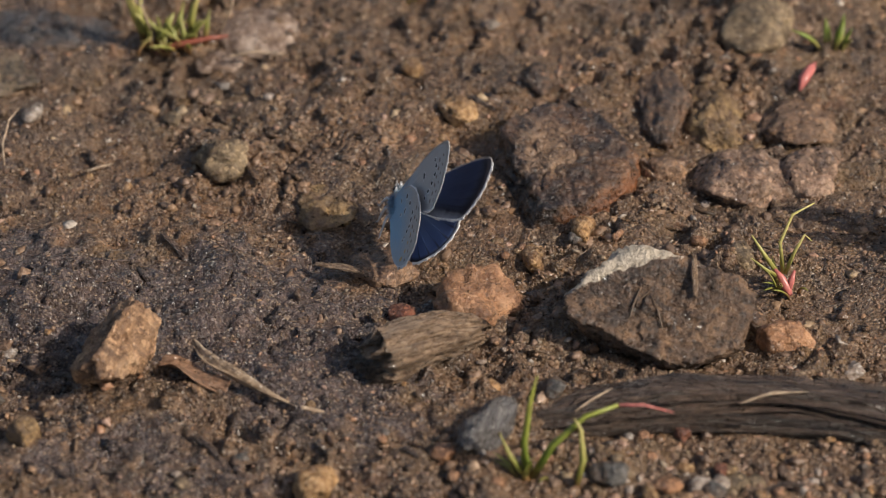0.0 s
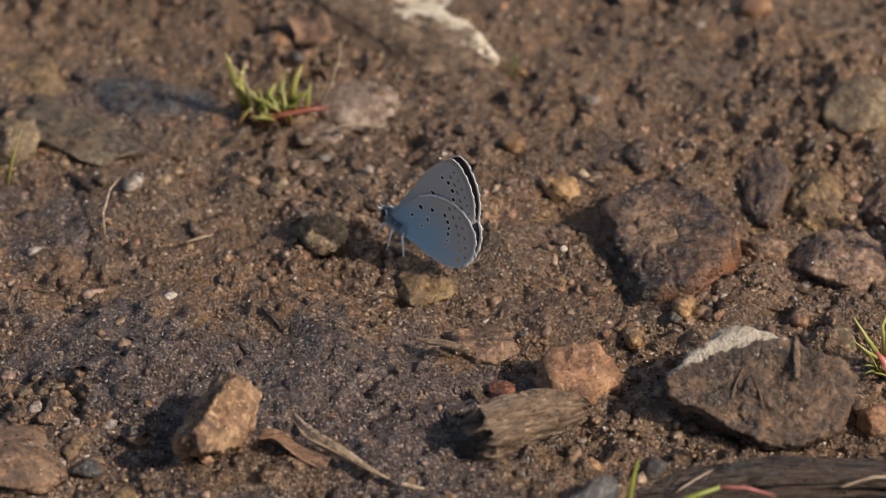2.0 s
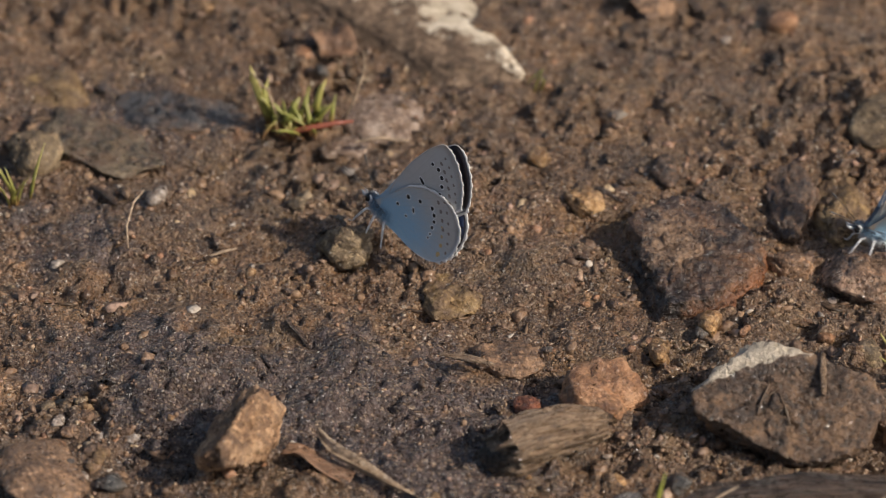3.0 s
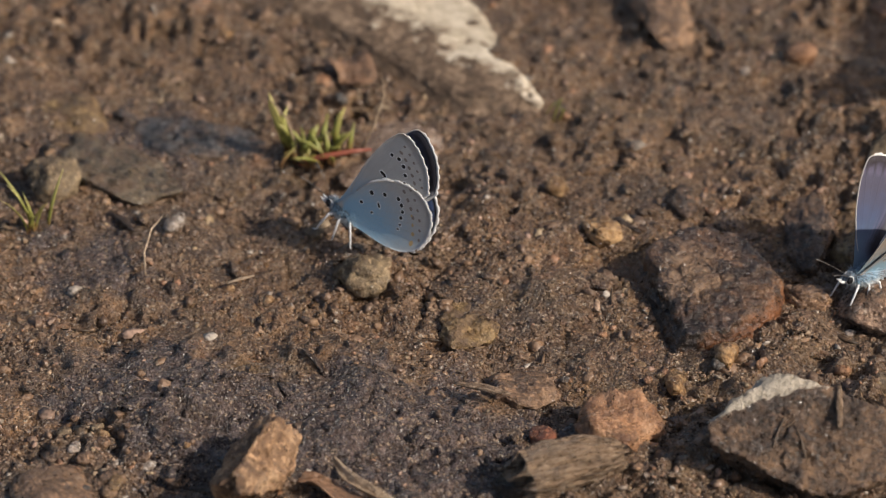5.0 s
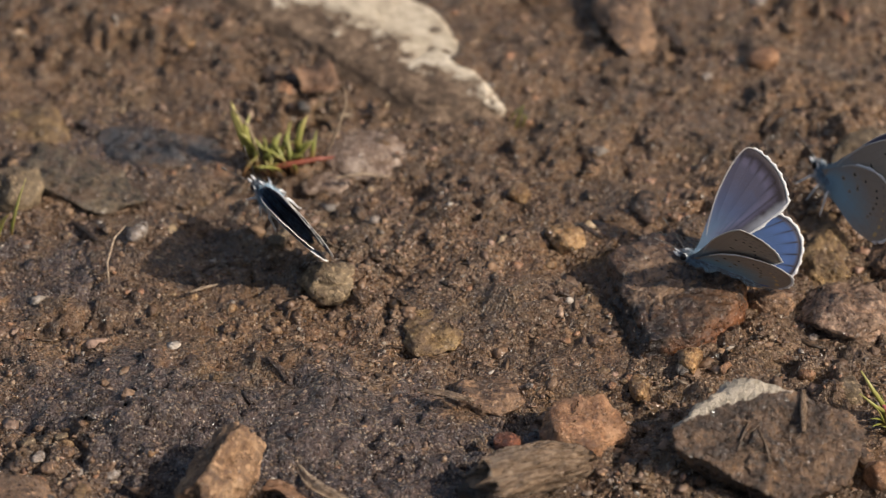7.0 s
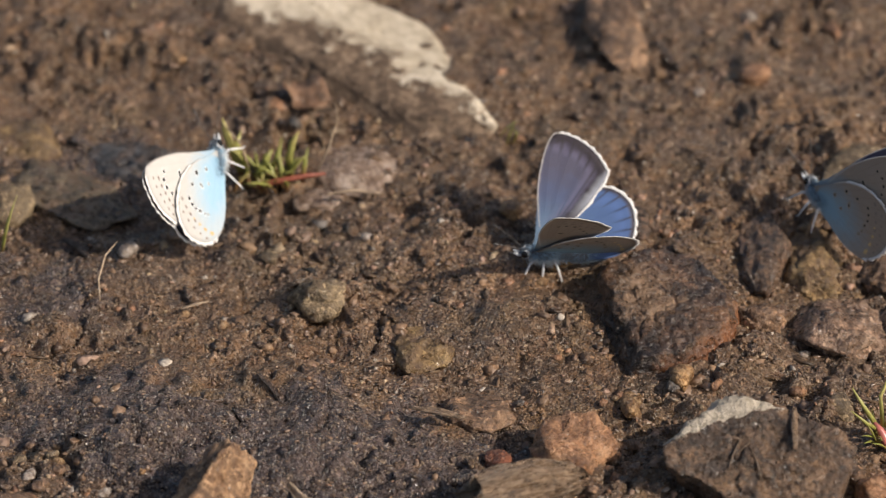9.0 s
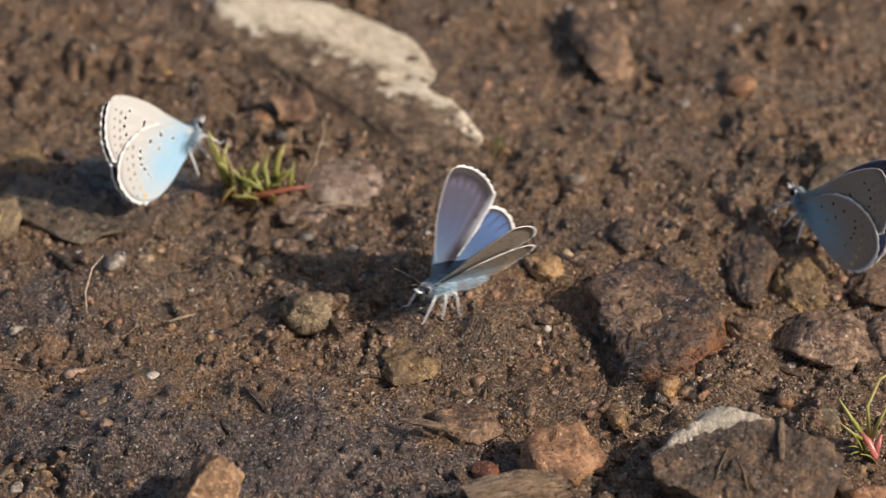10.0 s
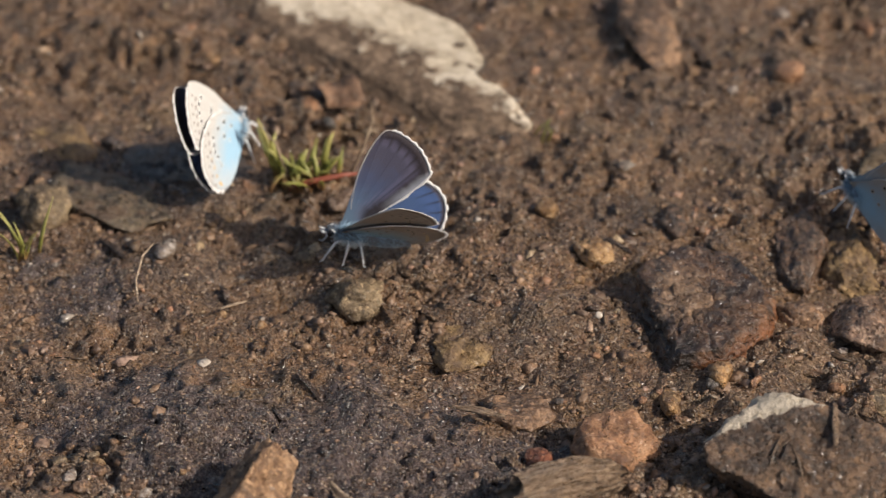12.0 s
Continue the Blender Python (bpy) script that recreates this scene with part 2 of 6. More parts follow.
def pale_capped_material(name):
    """Dark muddy rock, one corner of it bare and chalky."""
    g = Graph(name)
    v = g.coords(1.0)
    n1, n2 = g.noise(v, 0.17, 6, 0.68, 0.5), g.noise(v, 0.8, 5, 0.65)
    col = g.ramp(n1, (0.36, (0.016, 0.0095, 0.006)), (0.46, (0.05, 0.029, 0.0165)), (0.55, (0.115, 0.066, 0.036)), (0.66, (0.25, 0.145, 0.076)))
    col = g.mix(g.ramp(n2, (0.4, 0.0), (0.75, 0.5)), col, (0.19, 0.11, 0.062))
    spec = g.add("SeparateColor", Color=g.cells(v, 1.6).outputs["Color"])
    col = g.mix(g.ramp(spec.outputs[0], (0.82, 0.0), (0.9, 0.6)), col, (0.03, 0.022, 0.016))
    p = g.add("SeparateXYZ", Vector=v)
    m = g.math("ADD", g.math("MULTIPLY", p.outputs[0], -0.058), g.math("MULTIPLY", p.outputs[1], 0.17))
    m = g.math("ADD", m, g.math("MULTIPLY", g.math("SUBTRACT", n1, 0.5), 1.5))
    bare = g.ramp(g.math("ADD", m, 0.04), (0.93, 0.0), (1.02, 1.0))
    chalk = g.ramp(n2, (0.3, (0.36, 0.3, 0.22)), (0.65, (0.58, 0.5, 0.4)))
    col = g.mix(bare, col, chalk)
    hgt = g.math("ADD", n2, g.math("MULTIPLY", g.noise(v, 3.0, 3, 0.6), 0.5))
    hgt = g.math("ADD", hgt, g.math("MULTIPLY", spec.outputs[2], 0.4))
    g.surface(Base_Color=col, Roughness=g.ramp(n2, (0.3, 0.25), (0.7, 0.65)), Coat_Weight=g.math("SUBTRACT", 0.7, g.math("MULTIPLY", bare, 0.7)), Coat_Roughness=0.15, Coat_Normal=g.beaded(v, 1.0, 2.4, g.glinting(v, 2.9, 0.6, g.bumped(hgt, 0.6))), Normal=g.glinting(v, 2.9, 0.45, g.bumped(hgt, 0.7)))
    return g.mat


def rusty_rock_material(name):
    """Dark wet stone: grey-brown mottles, a tan worn crown, rust along the foot of one side."""
    g = Graph(name)
    v = g.coords(1.0)
    p = g.add("SeparateXYZ", Vector=v)
    n1, n2, n3 = g.noise(v, 0.16, 6, 0.68, 0.8), g.noise(v, 0.7, 5, 0.65), g.noise(v, 0.34, 5, 0.7, 1.2)
    col = g.ramp(n1, (0.36, (0.012, 0.0075, 0.0055)), (0.46, (0.03, 0.017, 0.0105)), (0.56, (0.075, 0.039, 0.02)), (0.7, (0.2, 0.105, 0.053)))
    col = g.mix(g.ramp(n3, (0.52, 0.0), (0.66, 0.8)), col, (0.034, 0.022, 0.017))
    dx, dy = g.math("MULTIPLY", g.math("ADD", p.outputs[0], 2.5), 0.17), g.math("MULTIPLY", g.math("SUBTRACT", p.outputs[1], 2.0), 0.13)
    crown = g.math("ADD", g.math("ADD", g.math("MULTIPLY", dx, dx), g.math("MULTIPLY", dy, dy)), g.math("MULTIPLY", g.math("SUBTRACT", n3, 0.5), 4.0))
    col = g.mix(g.ramp(crown, (0.1, 0.85), (1.0, 0.0)), col, g.ramp(n2, (0.3, (0.09, 0.05, 0.028)), (0.7, (0.32, 0.2, 0.115))))
    rust = g.math("ADD", g.math("MULTIPLY", p.outputs[0], 0.045), g.math("MULTIPLY", p.outputs[1], -0.05))
    rust = g.math("ADD", g.math("SUBTRACT", rust, g.math("MULTIPLY", p.outputs[2], 0.16)), g.math("MULTIPLY", g.math("SUBTRACT", n1, 0.5), 1.6))
    col = g.mix(g.ramp(rust, (0.3, 0.0), (0.7, 0.85)), col, g.ramp(n2, (0.3, (0.09, 0.032, 0.012)), (0.7, (0.3, 0.115, 0.042))))
    hgt = g.math("ADD", n2, g.math("MULTIPLY", n3, 0.9))
    g.surface(Base_Color=col, Roughness=g.ramp(n2, (0.3, 0.16), (0.7, 0.5)), Coat_Weight=0.6, Coat_Roughness=0.15, Coat_Normal=g.beaded(v, 0.9, 2.2, g.glinting(v, 2.6, 0.5, g.bumped(hgt, 0.7))), Normal=g.glinting(v, 2.6, 0.35, g.bumped(hgt, 0.8)))
    return g.mat


def far_slab_material(name):
    """Pale weathered top, brown soil-stained flank."""
    g = Graph(name)
    v = g.coords(1.0)
    n1, n2 = g.noise(v, 0.12, 5, 0.6, 0.6), g.noise(v, 0.7, 5, 0.65)
    p = g.add("SeparateXYZ", Vector=v)
    m = g.math("ADD", g.math("MULTIPLY", p.outputs[1], 0.085), g.math("MULTIPLY", p.outputs[0], -0.008))
    m = g.math("ADD", m, g.math("MULTIPLY", g.math("SUBTRACT", n1, 0.5), 1.6))
    bare = g.ramp(g.math("ADD", g.math("ADD", m, 0.5), g.math("MULTIPLY", g.math("SUBTRACT", g.noise(v, 0.4, 5, 0.7), 0.5), 1.6)), (0.3, 0.0), (0.55, 1.0))
    soil = g.ramp(g.noise(v, 0.45, 5, 0.68, 0.5), (0.32, (0.045, 0.029, 0.018)), (0.5, (0.13, 0.084, 0.052)), (0.68, (0.3, 0.21, 0.14)))
    chalk = g.ramp(g.math("ADD", g.math("MULTIPLY", n2, 0.5), g.math("MULTIPLY", n1, 0.5)), (0.34, (0.23, 0.18, 0.125)), (0.5, (0.48, 0.4, 0.295)), (0.62, (0.64, 0.55, 0.43)))
    g.surface(Base_Color=g.mix(bare, soil, chalk), Roughness=0.75, Normal=g.bumped(n2, 0.5))
    return g.mat


def wood_material(name, dark, mean, light, along=(0.08, 1, 1), rough=(0.45, 0.8), relief=0.5):
    g = Graph(name)
    v = g.coords(1.0, along)
    fib = g.noise(v, 1.6, 8, 0.75, 0.4)
    broad = g.noise(v, 0.35, 4, 0.55)
    spots = g.noise(g.coords(1.0), 0.5, 5, 0.6)
    col = g.ramp(fib, (0.3, dark), (0.52, mean), (0.75, light))
    col = g.mix(g.ramp(broad, (0.45, 0.0), (0.7, 0.65)), col, dark)
    col = g.mix(g.ramp(spots, (0.55, 0.0), (0.72, 0.7)), col, (0.06, 0.042, 0.03))
    hgt = g.math("ADD", fib, g.math("MULTIPLY", spots, 0.3))
    g.surface(Base_Color=col, Roughness=g.ramp(fib, (0.3, rough[0]), (0.7, rough[1])), Coat_Weight=0.6, Coat_Roughness=0.15, Coat_Normal=g.beaded(g.coords(1.0), 1.2, 2.6, g.glinting(g.coords(1.0), 2.8, 0.7, g.bumped(hgt, relief))), Normal=g.glinting(v, 3.0, 0.6, g.bumped(hgt, relief)))
    return g.mat


def blade_material(name, base, tip, foot, length_mm):
    g = Graph(name)
    z = g.add("SeparateXYZ", Vector=g.coords(1.0)).outputs[2]
    col = g.ramp(g.math("MULTIPLY", z, 1 / length_mm), (0.04, foot), (0.22, base), (0.95, tip))
    isl = g.add("NewGeometry").outputs["Random Per Island"]
    col = g.mix(g.ramp(isl, (0.0, 0.0), (1.0, 0.45)), col, tip)
    col = g.mix(g.ramp(g.noise(g.coords(1.0, (1, 1, 0.2)), 2.5, 3), (0.45, 0.0), (0.7, 0.35)), col, foot)
    p = g.add("BsdfPrincipled", Base_Color=col, Roughness=0.4)
    t = g.add("BsdfTranslucent", Color=col)
    m = g.add("MixShader", Fac=0.3, i1=p.outputs[0], i2=t.outputs[0])
    g.tree.links.new(m.outputs[0], g.out.inputs[0])
    return g.mat


def wing_material(name, side, hind, brown=False):
    """side 'over': blue with a dark edge. side 'under': grey-beige, dusted blue at the root."""
    g = Graph(name)
    v = g.coords(1.0)
    edge = g.add("Attribute")
    edge.attribute_name = "edge"
    e = edge.outputs["Fac"]
    p = g.add("SeparateXYZ", Vector=v)
    r = g.add("VectorMath", i0=v)
    r.operation = "LENGTH"
    r = r.outputs["Value"]
    ang = g.math("ARCTAN2", g.math("ABSOLUTE", p.outputs[1]), g.math("MULTIPLY", p.outputs[0], -1.0))
    vein = g.math("ABSOLUTE", g.math("SINE", g.math("MULTIPLY", ang, 24.0 if hind else 31.0)))
    speck = g.noise(v, 5.0, 3, 0.7)
    if side == "over":
        if brown:
            col = g.ramp(g.math("MULTIPLY", r, 1 / 19), (0.1, (0.16, 0.25, 0.35)), (0.45, (0.09, 0.15, 0.3)), (1.0, (0.085, 0.14, 0.31)))
            dusky, streak, border = (0.1, 0.088, 0.115), (0.2, 0.175, 0.265), (0.04, 0.032, 0.034)
        else:
            col = g.ramp(g.math("MULTIPLY", r, 1 / 19), (0.1, (0.14, 0.2, 0.28)), (0.45, (0.075, 0.12, 0.24)), (1.0, (0.065, 0.11, 0.25)))
            dusky, streak, border = (0.03, 0.04, 0.085), (0.07, 0.085, 0.14), (0.014, 0.014, 0.02)
        patchy = g.math("MULTIPLY", g.math("SUBTRACT", g.noise(v, 0.45, 4, 0.6, 0.5), 0.5), 1.6)
        if not hind:
            dusk = g.ramp(g.math("ADD", g.math("MULTIPLY", r, 1 / 19), g.math("MULTIPLY", patchy, 0.2)), (0.2, 0.2), (0.7, 0.9))
            col = g.mix(dusk, col, dusky)
        # pale streaks between the veins near the margin, then dark veins and the dark border
        away = g.math("ADD", e, patchy)
        gaps = g.ramp(vein, (0.35, 0.0), (0.8, 0.75))
        near = g.ramp(g.math("MULTIPLY", away, 1 / 6), (0.16, 0.0), (0.36, 0.9), (0.62, 0.0))
        col = g.mix(g.math("MULTIPLY", gaps, near), col, streak if not hind else tuple(c * 1.25 for c in ((0.09, 0.15, 0.33) if brown else (0.06, 0.09, 0.19))))
        lines = g.ramp(vein, (0.1, 1.0), (0.34, 0.0))
        outer = g.ramp(g.math("MULTIPLY", away, 1 / 6), (0.15, 0.9), (0.62, 0.0))
        col = g.mix(g.math("MULTIPLY", lines, outer), col, border)
        col = g.mix(g.ramp(g.math("MULTIPLY", e, 0.3), (0.12, 0.95), (0.3, 0.0)) if hind else g.ramp(g.math("MULTIPLY", away, 0.3), (0.36, 0.95), (0.85, 0.0)), col, border)
        if not hind:
            # pale scales along the inner margin, over the fold of the hindwing
            fold = g.math("ADD", g.math("MULTIPLY", ang, 57.3), g.math("MULTIPLY", g.math("SUBTRACT", g.noise(v, 0.6, 3), 0.5), 5.0))
            band = g.ramp(g.math("MULTIPLY", fold, 1 / 60), (0.6, 0.95), (0.71, 0.0))
            col = g.mix(g.math("MULTIPLY", g.math("MULTIPLY", band, 0.8), g.ramp(g.math("MULTIPLY", r, 1 / 19), (0.3, 0.0), (0.6, 1.0))), col, (0.5, 0.52, 0.58))
        col = g.mix(g.ramp(speck, (0.5, 0.0), (0.75, 0.3)), col, (0.14, 0.15, 0.24) if brown else (0.08, 0.09, 0.14))
        rough, spec, sheen = 0.55, 0.12, 0.0
    else:
        base = (0.33, 0.275, 0.225) if brown else (0.53, 0.51, 0.485)
        col = g.mix(g.ramp(g.noise(v, 0.5, 4), (0.35, 0.0), (0.7, 0.5)), base, (0.38, 0.325, 0.27) if brown else (0.6, 0.58, 0.555))
        reach = g.math("SUBTRACT", 10.5 if brown else 13.0, g.math("MULTIPLY", ang, 6.5)) if hind else (4.5 if brown else 5.0)
        blue = g.math("ADD", g.math("SUBTRACT", r, reach), g.math("MULTIPLY", g.math("SUBTRACT", g.noise(v, 0.8, 4), 0.5), 5.0))
        blue = g.math("MULTIPLY", g.math("ADD", blue, 5.5), 0.115)
        col = g.mix(g.ramp(blue, (0.05, 0.92), (1.0, 0.0)), col, (0.25, 0.42, 0.54) if brown else (0.3, 0.52, 0.7))
        col = g.mix(g.math("MULTIPLY", g.ramp(vein, (0.04, 0.5), (0.14, 0.0)), 0.6), col, (0.1, 0.08, 0.06) if brown else (0.4, 0.365, 0.33))
        col = g.mix(g.ramp(speck, (0.5, 0.0), (0.8, 0.4)), col, (0.33, 0.28, 0.23) if brown else (0.76, 0.73, 0.69))
        rough, spec, sheen = 0.75, 0.2, 0.0
    bumpv = g.math("ADD", g.math("MULTIPLY", speck, 0.4), g.math("MULTIPLY", g.ramp(vein, (0.0, 1.0), (0.2, 0.0)), 0.6))
    b = g.add("BsdfPrincipled", Base_Color=col, Roughness=rough, Specular_IOR_Level=spec, Sheen_Weight=sheen, Sheen_Roughness=0.4, Normal=g.bumped(bumpv, 0.06))
    t = g.add("BsdfTranslucent", Color=(0.84, 0.7, 0.54, 1.0) if not brown else (0.55, 0.44, 0.35, 1.0))
    m = g.add("MixShader", Fac=0.08, i1=b.outputs[0], i2=t.outputs[0])
    g.tree.links.new(m.outputs[0], g.out.inputs[0])
    return g.mat


def plain_material(name, col, rough=0.6, vary=0.3, scale=2.0, sheen=0.0, spec=0.4):
    g = Graph(name)
    v = g.coords(1.0)
    isl = g.add("NewGeometry").outputs["Random Per Island"]
    f = g.math("ADD", g.noise(v, scale, 4), g.math("MULTIPLY", g.math("SUBTRACT", isl, 0.5), 0.5))
    c = g.ramp(f, (0.25, tuple(a * (1 - vary) for a in col)), (0.75, tuple(min(1, a * (1 + vary)) for a in col)))
    g.surface(Base_Color=c, Roughness=rough, Specular_IOR_Level=spec, Sheen_Weight=sheen, Normal=g.bumped(f, 0.05))
    return g.mat


def gravel_material(name, muddy=0.75, wet=0.35):
    g = Graph(name)
    isl = g.add("NewGeometry").outputs["Random Per Island"]
    v = g.coords(1.0)
    col = g.ramp(isl, (0.0, (0.07, 0.04, 0.023)), (0.22, (0.15, 0.084, 0.046)), (0.45, (0.24, 0.138, 0.072)), (0.62, (0.22, 0.14, 0.1)), (0.75, (0.3, 0.18, 0.092)),
                 (0.83, (0.36, 0.17, 0.085)), (0.89, (0.42, 0.27, 0.2)), (0.93, (0.46, 0.33, 0.18)), (0.97, (0.15, 0.14, 0.13)), (1.0, (0.62, 0.54, 0.45)))
    n = g.noise(v, 1.6, 4, 0.6)
    col = g.mix(g.ramp(n, (0.42, muddy * 0.4), (0.68, muddy)), col, (0.115, 0.073, 0.046))
    rough = g.ramp(g.math("FRACT", g.math("MULTIPLY", isl, 37.0)), (0.0, 0.25), (1.0, 0.7))
    g.surface(Base_Color=col, Roughness=rough, Specular_IOR_Level=0.5, Coat_Weight=wet, Coat_Roughness=0.16, Coat_Normal=g.beaded(v, 1.0, 1.6, g.bumped(n, 0.2)), Normal=g.glinting(v, 2.2, 0.6, g.bumped(n, 0.2)))
    return g.mat


SOIL = soil_material("wet_soil")
GRAVEL = gravel_material("mixed_gravel", 0.6, 0.5)
GRIT = gravel_material("muddy_grit", 0.95, 0.5)
WETGRAVEL = gravel_material("wet_gravel", 0.7, 0.8)
TAN = stone_material("tan_sandstone", (0.15, 0.075, 0.036), (0.34, 0.19, 0.096), (0.54, 0.34, 0.19), (0.5, 0.85), 0.5, 0.1, 0.5, soiled=0.45)
ORANGE = stone_material("orange_stone", (0.2, 0.09, 0.04), (0.38, 0.185, 0.085), (0.5, 0.28, 0.15), (0.3, 0.6), 0.35, 0.25, soiled=0.5)
RED = stone_material("red_stone", (0.12, 0.035, 0.016), (0.24, 0.075, 0.034), (0.33, 0.13, 0.065), (0.45, 0.75), soiled=0.3)
AMBER = stone_material("amber_stone", (0.19, 0.095, 0.034), (0.4, 0.22, 0.085), (0.58, 0.39, 0.2), (0.25, 0.55), 0.3, 0.3, soiled=0.25)
DARK = stone_material("dark_wet_stone", (0.034, 0.021, 0.014), (0.085, 0.05, 0.032), (0.2, 0.11, 0.062), (0.25, 0.6), 0.6, 0.25, 0.5)
BROWN = stone_material("brown_stone", (0.08, 0.044, 0.025), (0.21, 0.117, 0.063), (0.38, 0.225, 0.125), (0.25, 0.6), 0.5, 0.3)
OCHRE = stone_material("ochre_stone", (0.11, 0.062, 0.024), (0.22, 0.13, 0.05), (0.33, 0.22, 0.1), (0.4, 0.75), 0.4)
SANDY = stone_material("sandy_stone", (0.11, 0.075, 0.042), (0.22, 0.155, 0.085), (0.36, 0.26, 0.15), (0.4, 0.8), 0.6, 0.05, 0.5, soiled=0.45)
PINKBROWN = stone_material("pinkish_brown_stone", (0.1, 0.055, 0.032), (0.28, 0.162, 0.1), (0.5, 0.33, 0.22), (0.2, 0.5), 0.5, 0.4, soiled=0.6)
DARKOLIVE = stone_material("olive_brown_slab", (0.05, 0.036, 0.022), (0.11, 0.078, 0.045), (0.17, 0.125, 0.075), (0.3, 0.6), 0.4, 0.3, 0.5, soiled=0.8)
DARKSLATE = stone_material("blue_grey_slab", (0.026, 0.025, 0.027), (0.05, 0.048, 0.05), (0.1, 0.09, 0.085), (0.25, 0.5), 0.4, 0.4, 0.5, soiled=0.75)
SLATE = stone_material("grey_stone", (0.04, 0.037, 0.034), (0.085, 0.078, 0.07), (0.17, 0.155, 0.14), (0.3, 0.6), 0.4, 0.2)
QUARTZ = stone_material("pale_quartz", (0.22, 0.165, 0.125), (0.4, 0.325, 0.27), (0.6, 0.545, 0.49), (0.2, 0.45), 0.3, 0.3, 0.25, soiled=0.4)
PINKQ = stone_material("pinkish_quartz", (0.17, 0.105, 0.068), (0.3, 0.2, 0.135), (0.48, 0.37, 0.29), (0.25, 0.5), 0.3, 0.4, 0.2, soiled=0.5)
PALECAP = pale_capped_material("chalk_capped_rock")
RUSTY = rusty_rock_material("rusty_wet_stone")
FARSLAB = far_slab_material("weathered_slab")
TWIG = wood_material("rotten_wood", (0.013, 0.008, 0.006), (0.075, 0.047, 0.033), (0.26, 0.175, 0.125), (0.1, 1, 1), (0.18, 0.5), 1.2)
DARKTWIG = wood_material("dark_rotten_wood", (0.009, 0.006, 0.0045), (0.04, 0.024, 0.015), (0.15, 0.09, 0.055), (0.1, 1, 1), (0.2, 0.5), 1.2)
GREYWOOD = wood_material("grey_striped_stone", (0.045, 0.04, 0.037), (0.15, 0.135, 0.125), (0.42, 0.39, 0.365), (1.3, 0.14, 1), (0.15, 0.4), 0.7)
# the palest fibre tone is raised to carry the wet wood's highlights too
CHIP = wood_material("wood_chip", (0.06, 0.036, 0.02), (0.27, 0.175, 0.105), (0.58, 0.44, 0.31), (0.22, 1, 1), (0.16, 0.5), 0.9)
STRAW = wood_material("dry_leaf", (0.17, 0.11, 0.065), (0.38, 0.275, 0.18), (0.62, 0.5, 0.37), (0.15, 1, 1), (0.4, 0.7), 0.15)
DEADLEAF = wood_material("dead_leaf", (0.11, 0.055, 0.028), (0.24, 0.13, 0.07), (0.36, 0.21, 0.12), (0.4, 1, 1), (0.45, 0.75), 0.2)
# yellow-green leaf; its pale tip colour also stands in for sun on the ends
GREEN = blade_material("green_blade", (0.22, 0.25, 0.04), (0.6, 0.54, 0.2), (0.22, 0.09, 0.04), 10)
THIN = blade_material("grass_blade", (0.16, 0.25, 0.03), (0.38, 0.4, 0.08), (0.25, 0.17, 0.07), 16)
PINK = plain_material("pink_stem", (0.5, 0.16, 0.14), 0.3, 0.3, 1.0)
REDSTEM = plain_material("red_stem", (0.22, 0.06, 0.035), 0.4, 0.3)


# ---------------------------------------------------------------- building helpers
def part(name, bm, material, parent=None, label="", smooth=True):
    me = bpy.data.meshes.new(name)
    bm.normal_update()
    bm.to_mesh(me)
    bm.free()
    if smooth:
        me.shade_smooth()
    for m in material if isinstance(material, (list, tuple)) else (material,):
        me.materials.append(m)
    ob = new(name, me)
    ob.parent = parent
    if label:
        ob["label"] = label
    return ob


def tube(bm, path, radii, sides=6, flat=1.0, up=(0, 0, 1), ends=True):
    """A tapered tube through points in metres; flat squeezes it across."""
    path = [Vector(p) for p in path]
    rings = []
    for i, p in enumerate(path):
        d = (path[min(i + 1, len(path) - 1)] - path[max(i - 1, 0)]).normalized()
        a = d.cross(Vector(up))
        a = a.normalized() if a.length > 1e-6 else Vector((1, 0, 0))
        b = a.cross(d).normalized()
        rings.append([bm.verts.new(p + float(radii[i]) * (math.cos(2 * math.pi * k / sides) * a + flat * math.sin(2 * math.pi * k / sides) * b)) for k in range(sides)])
    for r0, r1 in zip(rings, rings[1:]):
        for k in range(sides):
            bm.faces.new((r0[k], r0[(k + 1) % sides], r1[(k + 1) % sides], r1[k]))
    if ends:
        bm.faces.new(rings[0][::-1])
        bm.faces.new(rings[-1])
    return rings


